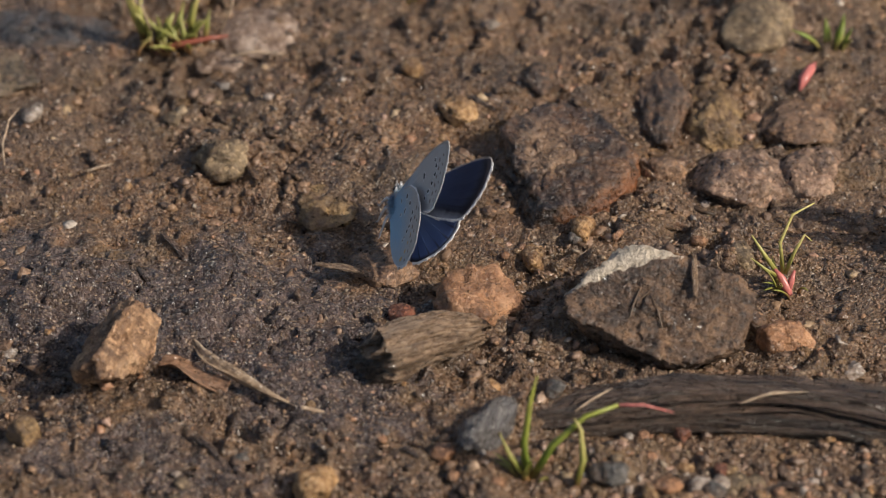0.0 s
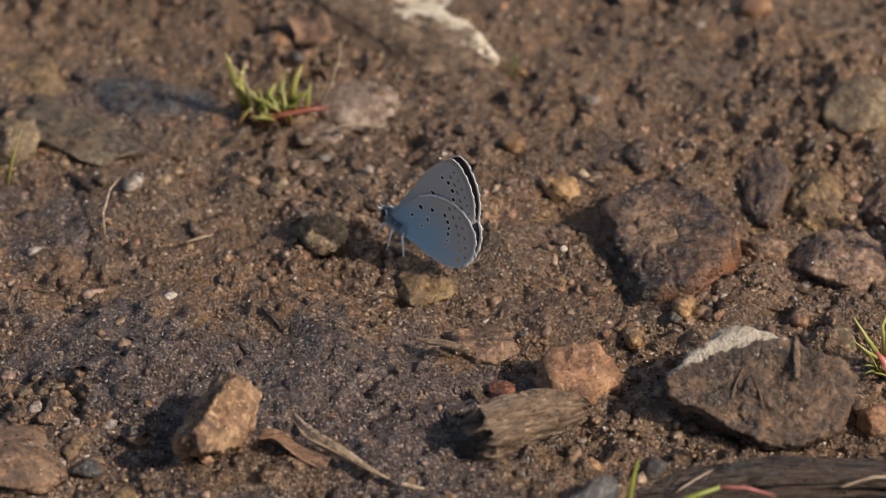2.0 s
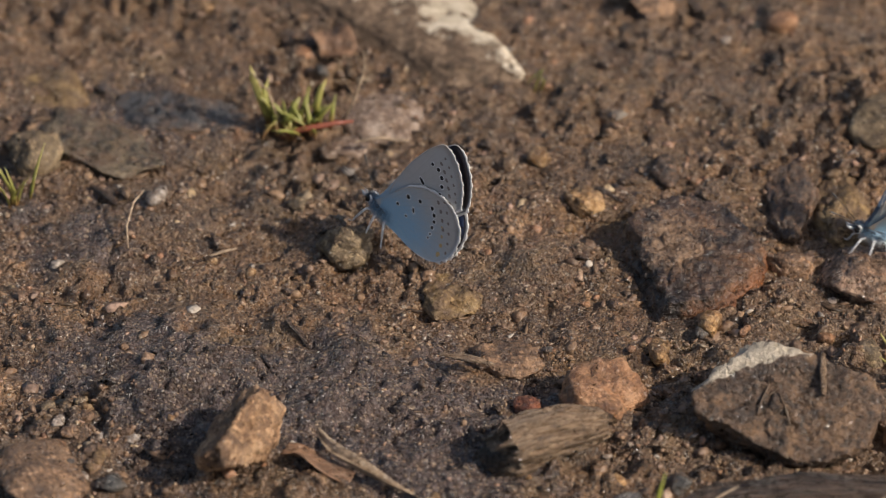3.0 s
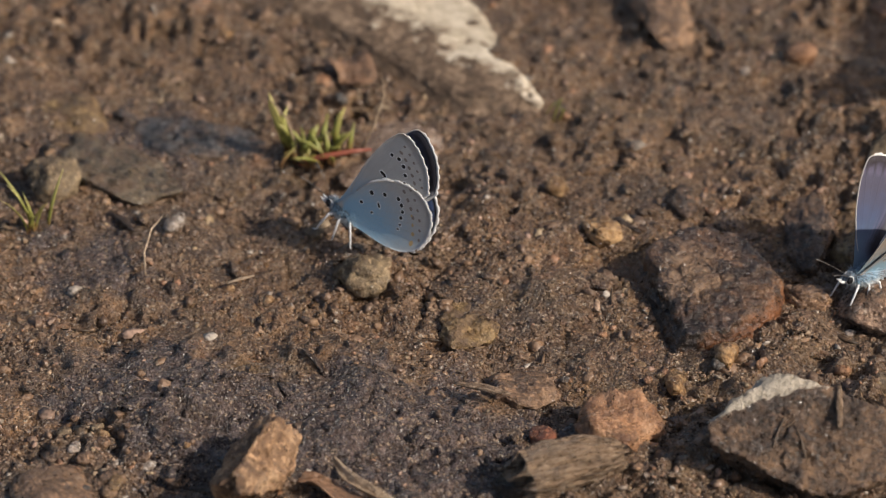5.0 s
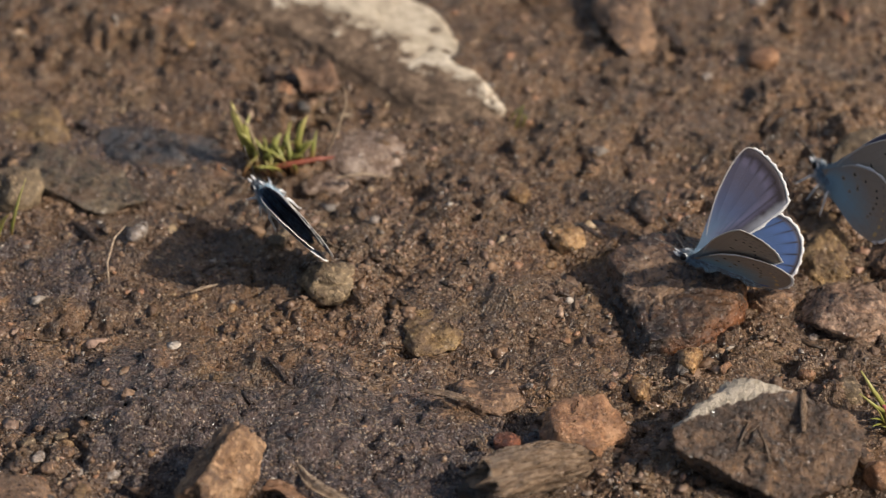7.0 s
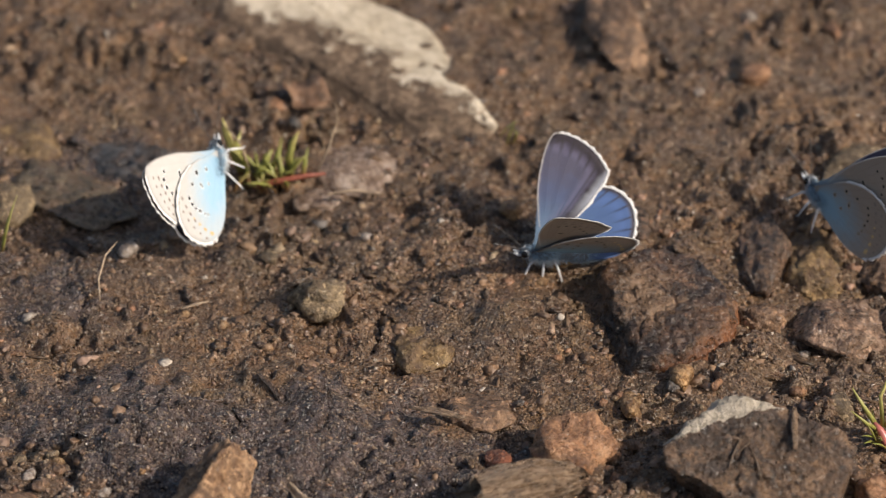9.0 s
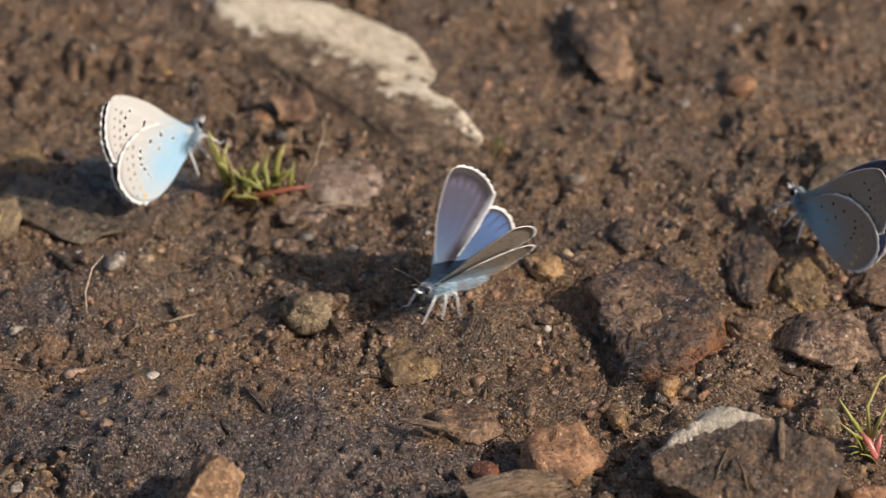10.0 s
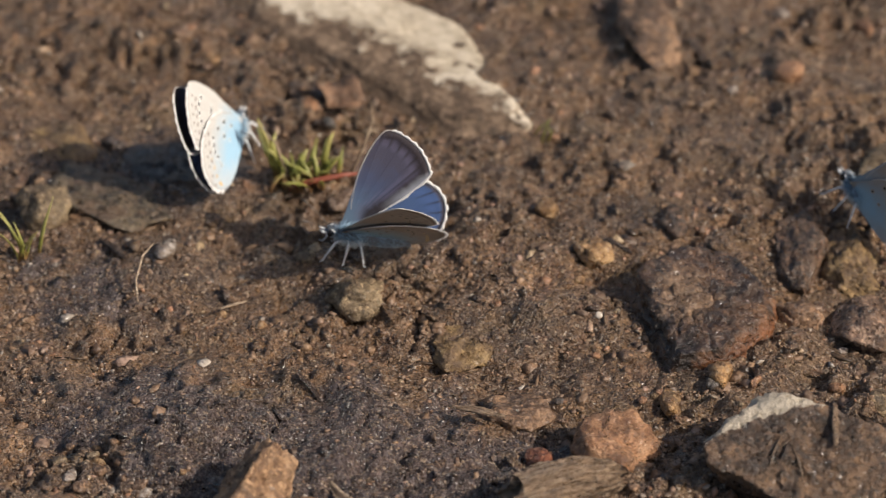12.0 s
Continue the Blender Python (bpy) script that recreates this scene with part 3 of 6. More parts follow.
def rock_verts(rng, w, d, h, blocky, cuts, rough, level, seed, planes=()):
    """A broken stone: a ball cut by flat faces whose edges are a little worn."""
    bm = bmesh.new()
    bmesh.ops.create_icosphere(bm, subdivisions=level, radius=1)
    v = np.array([p.co[:] for p in bm.verts])
    faces = []
    for _ in range(cuts + (0 if planes else 5)):
        n = rng.normal(size=3)
        n[2] *= 0.8
        faces.append((n / np.linalg.norm(n), rng.uniform(0.55, 0.88)))
    for az, el, off in planes:
        faces.append((np.array((math.cos(radians(az)) * math.cos(radians(el)), math.sin(radians(az)) * math.cos(radians(el)), math.sin(radians(el)))), off))
    hard = 12 + 44 * blocky
    warp = 0.055 * np.stack([fbm(v[:, 0] * 1.7 + seed, v[:, 1] * 1.7, v[:, 2] * 1.7, seed + q, 2) for q in (1, 2, 3)], 1)
    u = v + warp
    total = np.full(len(v), 1.0)
    for n, off in faces:
        total = total + (np.clip(u @ n, 0, None) / off) ** hard
    mm = v * (total ** (-1 / hard))[:, None]
    lo, hi = mm.min(axis=0), mm.max(axis=0)
    mm = (mm - (lo + hi) / 2) / (hi - lo) * np.array([w, d, h])
    s = seed * 7.31
    big = fbm(mm[:, 0] / 5 + s, mm[:, 1] / 5, mm[:, 2] / 5, seed, 3)
    ridge = 1 - np.abs(vnoise(mm[:, 0] / 3.1 + s, mm[:, 1] / 3.1, mm[:, 2] / 3.1, seed + 8))
    fine = fbm(mm[:, 0] / 1.5 + s, mm[:, 1] / 1.5, mm[:, 2] / 1.5, seed + 5, 3, 0.6)
    k = min(1.0, w / 8) * rough
    mm = mm + v * (k * (0.36 * big - 0.4 * np.clip(ridge - 0.86, 0, 1) / 0.14 + 0.24 * fine))[:, None]
    return bm, mm


def stone(name, x, y, w, d, h, turn=0, mat=None, seed=1, blocky=0.4, cuts=7, rough=1.3, sink=0.36, tilt=(0, 0), level=4, label="", category="stone", group="", planes=()):
    """One stone; place and size in millimetres. sink: the share of its height under the soil."""
    rng = np.random.default_rng(seed)
    bm, mm = rock_verts(rng, w, d, h, blocky, cuts, rough, level, seed, planes)
    for p, c in zip(bm.verts, mm):
        p.co = c * MM
    ob = part(name, bm, mat)
    z = float(ground_z(x, y))
    ob.matrix_basis = pose(x * MM, y * MM, (z + h * (0.5 - sink)) * MM, tilt[0], tilt[1], turn)
    if len(label.split()) < 6:
        label += " on damp soil"
    return tagged(ob, label, category, group)


# ---------------------------------------------------------------- the ground
def axis_steps(lo, hi, step, reach, growth=1.22):
    core = list(np.arange(lo, hi + step / 2, step))
    a, s = core[-1], step
    while a < reach:
        s *= growth
        a += s
        core.append(a)
    a, s, low = lo, step, []
    while a > -reach:
        s *= growth
        a -= s
        low.append(a)
    return np.array(low[::-1] + core)


def build_ground():
    xs, ys = axis_steps(-100, 100, 0.48, 60000), axis_steps(-100, 110, 0.48, 60000)
    gx, gy = np.meshgrid(xs, ys)
    gz = ground_z(gx, gy)
    verts = np.stack([gx, gy, gz], -1).reshape(-1, 3) * MM
    nx, ny = len(xs), len(ys)
    a = (np.arange(ny - 1)[:, None] * nx + np.arange(nx - 1)[None, :]).reshape(-1)
    quads = np.stack([a, a + 1, a + nx + 1, a + nx], 1)
    me = bpy.data.meshes.new("ground")
    me.vertices.add(len(verts))
    me.vertices.foreach_set("co", verts.ravel())
    me.loops.add(len(quads) * 4)
    me.loops.foreach_set("vertex_index", quads.ravel())
    me.polygons.add(len(quads))
    me.polygons.foreach_set("loop_start", np.arange(len(quads)) * 4)
    me.polygons.foreach_set("loop_total", np.full(len(quads), 4))
    me.update()
    me.shade_smooth()
    me.materials.append(SOIL)
    tagged(new("ground", me), "damp dark brown soil with sand and fine grit", "ground", kind="structure")


build_ground()


def scatter(name, count, area, sizes, mat, seed, squash, label, category, dense=None, sink=0.35, jag=0.28, slim=(0.6, 1.0), smooth=True):
    """Loose grains as one mesh, thick where dense(x, y) is high."""
    rng = np.random.default_rng(seed)
    bm = bmesh.new()
    bmesh.ops.create_icosphere(bm, subdivisions=1, radius=1)
    base = np.array([p.co[:] for p in bm.verts])
    tri = np.array([[q.index for q in f.verts] for f in bm.faces])
    bm.free()
    x, y = rng.uniform(area[0], area[1], count * 3), rng.uniform(area[2], area[3], count * 3)
    keep = rng.random(count * 3) < (dense(x, y) if dense else 1.0)
    x, y = x[keep][:count], y[keep][:count]
    n = len(x)
    size = sizes[0] * (sizes[1] / sizes[0]) ** (rng.random(n) ** 2.4)
    z = ground_z(x, y)
    sx, sy, sz = size, size * rng.uniform(*slim, n), size * rng.uniform(*squash, n)
    v = base[None] * (1 + jag * rng.normal(size=(n, len(base), 1))) 
    v = v * np.stack([sx, sy, sz], 1)[:, None, :] / 2
    ax = rng.normal(0, 0.35, n)
    ca, sa = np.cos(ax)[:, None], np.sin(ax)[:, None]
    vy, vz = v[..., 1] * ca - v[..., 2] * sa, v[..., 1] * sa + v[..., 2] * ca
    th = rng.uniform(0, 2 * np.pi, n)
    c, s = np.cos(th)[:, None], np.sin(th)[:, None]
    vx, vy2 = v[..., 0] * c - vy * s, v[..., 0] * s + vy * c
    out = np.stack([vx + x[:, None], vy2 + y[:, None], vz + (z + sz * (0.5 - sink))[:, None]], -1).reshape(-1, 3) * MM
    faces = (tri[None] + (np.arange(n) * len(base))[:, None, None]).reshape(-1, 3)
    me = bpy.data.meshes.new(name)
    me.vertices.add(len(out))
    me.vertices.foreach_set("co", out.ravel())
    me.loops.add(len(faces) * 3)
    me.loops.foreach_set("vertex_index", faces.ravel())
    me.polygons.add(len(faces))
    me.polygons.foreach_set("loop_start", np.arange(len(faces)) * 3)
    me.polygons.foreach_set("loop_total", np.full(len(faces), 3))
    me.update()
    if smooth:
        me.shade_smooth()
    me.materials.append(mat)
    return tagged(new(name, me), label, category, kind="stuff")


def thick(x, y):
    mud = wet_mud(x, y)
    patch = 0.5 + 0.5 * vnoise(x / 11, y / 11, 0, 77)
    grit = 0.55 * bump(x, y, 45, -85, 50, 14) + bump(x, y, -58, -55, 16, 16) + 0.6 * bump(x, y, 30, -50, 40, 12)
    return np.clip((0.25 + 0.75 * patch) * (1 - 0.8 * mud) + 0.8 * grit * (1 - 0.8 * mud), 0, 1)


LITTER = plain_material("brown_litter", (0.11, 0.07, 0.042), 0.5, 0.7, 1.5)
AREA = (-100, 100, -105, 105)
scatter("grit", 42000, AREA, (0.22, 1.1), GRIT, 5, (0.45, 0.8), "fine multicoloured sand and grit in the soil", "grit", thick, 0.6, 0.3, smooth=False)
scatter("gravel", 5200, AREA, (0.8, 3.0), GRAVEL, 6, (0.35, 0.65), "small angular brown and ochre gravel", "gravel", lambda x, y: thick(x, y) ** 1.5, 0.6, 0.34, smooth=False)
scatter("wet_gravel", 550, (2, 100, -106, -73), (0.9, 3.2), WETGRAVEL, 12, (0.45, 0.8), "shining wet angular gravel of many colours", "gravel", lambda x, y: np.clip(bump(x, y, 60, -90, 50, 15) * 1.3, 0, 1) * (0.3 + 0.7 * (vnoise(x / 8, y / 8, 0, 91) > -0.1)), 0.55, 0.38, smooth=False)
scatter("crumbs", 5200, AREA, (0.7, 3.8), SOIL, 8, (0.2, 0.42), "crumbs of damp brown soil", "soil crumbs", lambda x, y: 0.2 + 0.8 * thick(x, y), 0.55, 0.42, smooth=False)
scatter("litter", 420, AREA, (1.5, 6.0), LITTER, 9, (0.06, 0.14), "tiny brown rootlets and rotten wood bits", "litter", lambda x, y: 0.35 + 0.65 * thick(x, y), 0.2, 0.2, (0.07, 0.2))


# ---------------------------------------------------------------- stones
stone("stone", -36.3, -58.0, 9.6, 17.5, 11.5, -24, TAN, 2, 0.8, 1, 1.9, 0.2, (8, 0), 5, planes=((-12, 36, 0.5), (172, 46, 0.5), (90, 12, 0.8), (-90, 8, 0.8), (0, 0, 0.74), (180, 0, 0.7)), label="angular tan sandstone standing on dark mud", group="stones")
stone("stone", 20.2, -42.9, 13.6, 15, 6.0, 10, ORANGE, 3, 0.5, 6, 2.0, label="flat orange-brown wet stone behind a wood chip", group="stones")
stone("stone", 7.9, -43.6, 4.3, 3.8, 3.2, 0, RED, 4, 0.4, 4, level=3, label="small brick-red pebble", group="stones")
stone("rock", 48.8, -50.2, 30.5, 24.5, 14, 0, PALECAP, 8, 0.8, 2, 1.5, 0.2, (13, 0), 6, planes=((180, -6, 0.76), (140, 10, 0.74), (66, 8, 0.6), (40, 5, 0.68), (-12, -6, 0.72), (-60, -14, 0.74), (-100, -18, 0.7), (-128, -8, 0.56), (-95, 62, 0.5)), label="large muddy brown rock with a chalky pale corner", category="rock", group="stones")
stone("rock", 34.6, -10.6, 25.5, 28, 8.6, 0, RUSTY, 9, 1.0, 0, 1.3, 0.4, (3, 0), 6, planes=((-160, 14, 0.56), (126, 5, 0.79), (88, 5, 0.78), (31, 5, 0.74), (-15, 5, 0.76), (-46, 8, 0.68), (-82, 5, 0.76), (-100, 78, 0.5), (10, 62, 0.62)), label="dark wet six-sided stone with rusty edge", category="rock", group="stones")
stone("stone", 17.6, 5.3, 7, 6, 4.6, -8, AMBER, 10, 0.6, 5, label="amber pebble shining with water", group="stones")
stone("stone", -20.6, -4.6, 9.6, 9.5, 6.4, 15, SANDY, 11, 0.6, 6, 1.4, label="coarse sandy yellow pebble", group="stones")
stone("stone", 37.4, -26.2, 4.6, 6.5, 5, 5, AMBER, 12, 0.8, 4, level=3, label="small upright amber stone block", group="stones")
stone("stone", 64.2, -11.4, 17.5, 14, 7, -6, PINKBROWN, 13, 0.8, 6, 1.4, 0.36, (4, 0), 5, label="blocky pinkish brown stone", group="stones")
stone("stone", 74.4, -10.0, 9.5, 12, 5, -14, PINKBROWN, 14, 0.7, 6, label="flat cracked pinkish brown stone", group="stones")
stone("stone", 73.0, 3.6, 12.5, 12, 4.6, 20, BROWN, 114, 0.7, 6, 1.4, 0.5, label="low brown stone with a broken top", group="stones")
stone("stone", 50.4, -8.2, 8, 8, 5, 10, BROWN, 15, 0.5, 6, label="brown pebble wedged beside a dark rock", group="stones")
stone("stone", 68.4, -52.2, 9.6, 7, 5.8, 5, ORANGE, 16, 0.5, 6, label="ochre-orange pebble beside a large rock", group="stones")
stone("stone", 63.8, -48.0, 3.6, 4.6, 3, 0, BROWN, 17, 0.4, 4, level=3, label="small greyish brown pebble", group="stones")
stone("stone", 62.1, -32.0, 4.6, 6, 3.4, 20, SANDY, 18, 0.5, 5, level=3, label="small tan pebble", group="stones")
stone("stone", -50.6, -73.5, 5.2, 6, 4.8, 30, OCHRE, 19, 0.5, 5, level=3, label="small ochre pebble on dark soil", group="stones")
stone("stone", -5.6, -85.3, 6.8, 7, 6, 12, AMBER, 20, 0.6, 6, label="angular yellow-tan pebble", group="stones")
stone("stone", 21.0, -76.4, 8.8, 14, 5, -20, GREYWOOD, 21, 0.5, 6, label="grey striped slaty stone", group="stones")
stone("rock", -14.5, 62.5, 72, 27, 7.5, -41, FARSLAB, 22, 0.5, 2, 0.6, 0.5, (0, 0), 6, planes=((-90, 22, 0.6), (-90, 70, 0.55), (90, 60, 0.6), (34, 8, 0.6), (-20, 10, 0.66), (-160, 10, 0.8), (150, 10, 0.8)), label="pale weathered slab half sunk in soil", category="rock", group="stones")
stone("stone", 28.4, 68, 9.5, 24, 5, 6, BROWN, 23, 0.6, 5, label="long grey-brown stone sunk in soil", group="stones")
stone("stone", -72.1, 18.0, 9.6, 9, 8.4, 20, SANDY, 24, 0.2, 4, 0.9, label="round pitted tan pebble", group="stones")
stone("stone", -14.0, 33.4, 16.5, 17, 3.4, 12, PINKQ, 25, 0.1, 4, 0.9, 0.8, label="pale pinkish quartz flush with the soil", group="stones")
stone("stone", -21.5, 24.0, 8, 6, 2.6, 12, PINKQ, 26, 0.3, 4, 1.4, 0.74, label="small pale quartz flush with the soil", group="stones")
stone("stone", -62.0, 23.5, 23, 15, 4.4, -24, DARKOLIVE, 27, 0.7, 4, 1.4, 0.5, (-3, 3), 5, label="flat olive-brown slab tilted out of damp soil", group="stones")
stone("stone", -49.0, 33.0, 23, 14, 4.0, -14, DARKSLATE, 116, 0.6, 4, 1.5, 0.56, (-2, 3), 5, label="flat dark blue-grey slab sunk in damp soil", group="stones")
stone("stone", -70.5, 38.5, 12, 11, 3.6, 10, OCHRE, 117, 0.4, 5, 1.6, 0.66, label="low rusty yellow stone sunk in soil", group="stones")
stone("stone", -52.0, 7.2, 3.2, 5.2, 2.6, -30, QUARTZ, 118, 0.5, 5, level=3, label="small pale upright chip of stone", group="stones")
stone("stone", -3.2, -15.2, 10, 13, 3.0, -18, OCHRE, 28, 0.7, 5, 1.6, 0.66, label="ochre stone mostly buried in mud", group="stones")
stone("stone", 4.9, -30.8, 11.8, 9.5, 3.8, 5, BROWN, 29, 0.7, 5, 1.5, 0.5, label="flat brown stone half buried", group="stones")
stone("stone", -67.5, -62.5, 14, 15, 5, 10, BROWN, 30, 0.4, 5, 0.9, 0.4, label="broad low brown stone", group="stones")
stone("stone", -56.7, -63.2, 5.4, 4.6, 3.4, 0, SLATE, 31, 0.4, 5, level=3, label="small olive-grey pebble", group="stones")
stone("stone", -61.6, -45.2, 3.1, 3.4, 2.6, 0, AMBER, 32, 0.3, 4, level=3, label="small orange pebble", group="stones")
stone("stone", -58.7, -51.2, 2.7, 3, 2.3, 0, QUARTZ, 33, 0.3, 4, level=3, label="small whitish pebble", group="stones")
stone("stone", -63.9, -51.5, 3, 2.8, 2, 0, BROWN, 34, 0.3, 4, level=3, label="small brown pebble", group="stones")
stone("stone", 31, 13.4, 5, 8.5, 3.6, 10, DARK, 35, 0.5, 5, level=3, label="dark reddish upright stone", group="stones")
stone("stone", 67.4, 27.0, 12.6, 14, 6, -20, SANDY, 36, 0.5, 5, 1.2, 0.4, label="broad tan stone on the far soil", group="stones")
stone("stone", 59.4, 8.0, 9.5, 25, 5.4, 8, OCHRE, 37, 0.7, 6, 1.5, 0.45, (4, 6), 5, label="long ridge of pale ochre clayey stone", group="stones")
stone("rock", 51.2, 7.2, 10.5, 19, 5.6, -6, DARK, 115, 0.8, 6, 1.6, 0.62, (6, -6), 5, label="dark wet block of stone beside ochre clay", category="rock", group="stones")
stone("stone", 65.5, 70.4, 2.7, 6, 2.4, 10, ORANGE, 38, 0.3, 4, level=3, label="small bright orange chip", group="stones")
stone("stone", 51.6, 53.3, 5.6, 4, 3.4, 0, ORANGE, 39, 0.3, 4, level=3, label="small orange-brown pebble", group="stones")
stone("stone", 51.5, 73.9, 3, 3.8, 2.4, 0, QUARTZ, 40, 0.2, 4, level=3, label="small pale pebble", group="stones")
stone("stone", 14, -80.3, 4.6, 3.4, 3, 0, ORANGE, 41, 0.3, 4, level=3, label="small orange-brown pebble", group="stones")
stone("stone", 39.5, -86.3, 6.2, 6, 3.4, 8, SLATE, 42, 0.5, 5, level=3, label="dark grey flat pebble", group="stones")
stone("stone", 59, -86.1, 4.3, 5, 3, 0, SANDY, 43, 0.4, 5, level=3, label="small tan pebble", group="stones")
stone("stone", 78.6, -60.2, 4, 4, 2.8, 0, QUARTZ, 44, 0.4, 5, level=3, label="small pale pebble", group="stones")
stone("stone", 48.1, -88.8, 5.4, 4, 3.4, 0, ORANGE, 45, 0.3, 4, level=3, label="small orange-brown pebble", group="stones")
stone("stone", 29.1, -31.1, 4.2, 6.5, 3.2, 0, AMBER, 46, 0.4, 5, level=3, label="small amber pebble in a hollow", group="stones")
stone("stone", 10.5, 17.8, 3.9, 4, 2.8, 0, AMBER, 47, 0.3, 4, level=3, label="small yellow pebble", group="stones")
stone("stone", 31.9, -65.1, 2.6, 4.5, 2.4, -20, SLATE, 48, 0.5, 5, level=3, label="small blue-grey pebble", group="stones")
stone("stone", 51.2, -75.6, 3.0, 3.2, 2.6, 20, RED, 119, 0.6, 5, level=3, label="small orange-red pebble in gravel", group="stones")
stone("stone", 56.8, -85.0, 2.3, 2.4, 2.0, 50, RED, 120, 0.6, 5, level=3, label="tiny brick-red pebble in gravel", group="stones")
stone("stone", -29.3, 7.0, 3.5, 4, 2.6, 0, SANDY, 49, 0.4, 5, level=3, label="small tan pebble", group="stones")


def pebbles(count, cx, cy, rx, ry, sizes, seed):
    """Loose pebbles, each a thing of its own."""
    rng = np.random.default_rng(seed)
    kinds = ((BROWN, "brown"), (SANDY, "tan"), (ORANGE, "orange-brown"), (SLATE, "grey"), (OCHRE, "ochre"), (DARK, "dark wet"), (BROWN, "brown"), (AMBER, "amber"), (QUARTZ, "pale"))
    for k in range(count):
        x, y = cx + rx * float(np.clip(rng.normal(), -1.8, 1.8)), cy + ry * float(np.clip(rng.normal(), -1.8, 1.8))
        w = sizes[0] * (sizes[1] / sizes[0]) ** float(rng.random() ** 1.5)
        mat, word = kinds[int(rng.integers(len(kinds)))]
        stone("pebble", x, y, w, w * float(rng.uniform(0.7, 1.1)), w * float(rng.uniform(0.5, 0.8)), float(rng.uniform(0, 360)), mat, 500 + seed * 100 + k, 0.85, 4, 1.3, 0.45, level=2,
              label="small angular " + word + " pebble on damp soil", category="pebble", group="loose pebbles")


pebbles(85, 58, -87, 24, 8, (1.5, 4.4), 1)
pebbles(26, -60, -53, 7, 9, (1.4, 3.4), 2)
pebbles(22, 30, -57, 12, 6, (1.2, 3.0), 3)
pebbles(26, 40, -28, 16, 7, (1.2, 3.2), 4)
pebbles(34, 10, 25, 50, 30, (1.4, 3.6), 5)
pebbles(18, 0, -82, 25, 8, (1.4, 3.6), 6)


# ---------------------------------------------------------------- wood
def log_piece(name, path, radii, mat, seed, sides=48, flat=0.75, rag=0.25, label="", category="wood", parent=None, steps=110):
    """A weathered length of wood: split fibres along it, ragged ends."""
    n = steps
    pts = np.array(path, float)
    t, u = np.linspace(0, 1, len(pts)), np.linspace(0, 1, n)
    mid = pts.mean(axis=0)
    ker = max(3, n // 8) // 2 * 2 + 1
    line = np.stack([np.convolve(np.pad(np.interp(u, t, pts[:, k]), ker // 2, mode="edge"), np.ones(ker) / ker, "valid") for k in range(3)], 1)
    rad = np.interp(u, t, radii)
    th = 2 * np.pi * np.arange(sides) / sides
    uu, tt = np.meshgrid(u, th, indexing="ij")
    cx, cy, long = np.cos(tt) * 2.2, np.sin(tt) * 2.2, np.linalg.norm(pts[-1] - pts[0]) / 14
    groove = vnoise(cx, cy, uu * long, seed) + 0.7 * vnoise(cx * 2.3, cy * 2.3, uu * long, seed + 3)
    crack = np.clip(1 - np.abs(vnoise(cx * 1.6, cy * 1.6, uu * long * 0.7, seed + 7)) / 0.12, 0, 1)
    rr = rad[:, None] * (1 + rag * (0.35 * groove - 0.55 * crack) + 0.05 * vnoise(uu * long * 9, cx * 2, cy * 2, seed + 9))
    off = np.zeros_like(rr)
    for i, sign in ((0, -1), (n - 1, 1)):
        off[i] = rad[i] * 1.3 * vnoise(cx[i] * 1.8, cy[i] * 1.8, 0, seed + 5) * sign
        rr[i] *= 0.6
    bm = bmesh.new()
    rings = []
    for i in range(n):
        d = Vector(line[min(i + 1, n - 1)] - line[max(i - 1, 0)]).normalized()
        a = d.cross(Vector((0, 0, 1))).normalized()
        b = a.cross(d)
        c = Vector(line[i] - mid)
        rings.append([bm.verts.new((c + float(rr[i, k]) * (math.cos(th[k]) * a + flat * math.sin(th[k]) * b) + d * float(off[i, k])) * MM) for k in range(sides)])
    for r0, r1 in zip(rings, rings[1:]):
        for k in range(sides):
            bm.faces.new((r0[k], r0[(k + 1) % sides], r1[(k + 1) % sides], r1[k]))
    bm.faces.new(rings[0][::-1])
    bm.faces.new(rings[-1])
    ob = part(name, bm, mat)
    d = Vector(pts[-1] - pts[0])
    rot = Matrix.Rotation(math.atan2(d.y, d.x), 4, "Z")
    ob.data.transform(rot.inverted())
    where = Matrix.Translation(Vector(mid) * MM) @ rot
    if parent:
        ob.parent = parent
        ob.matrix_basis = parent.matrix_basis.inverted() @ where
        ob["label"] = label
        return ob
    ob.matrix_basis = where
    return tagged(ob, label, category)


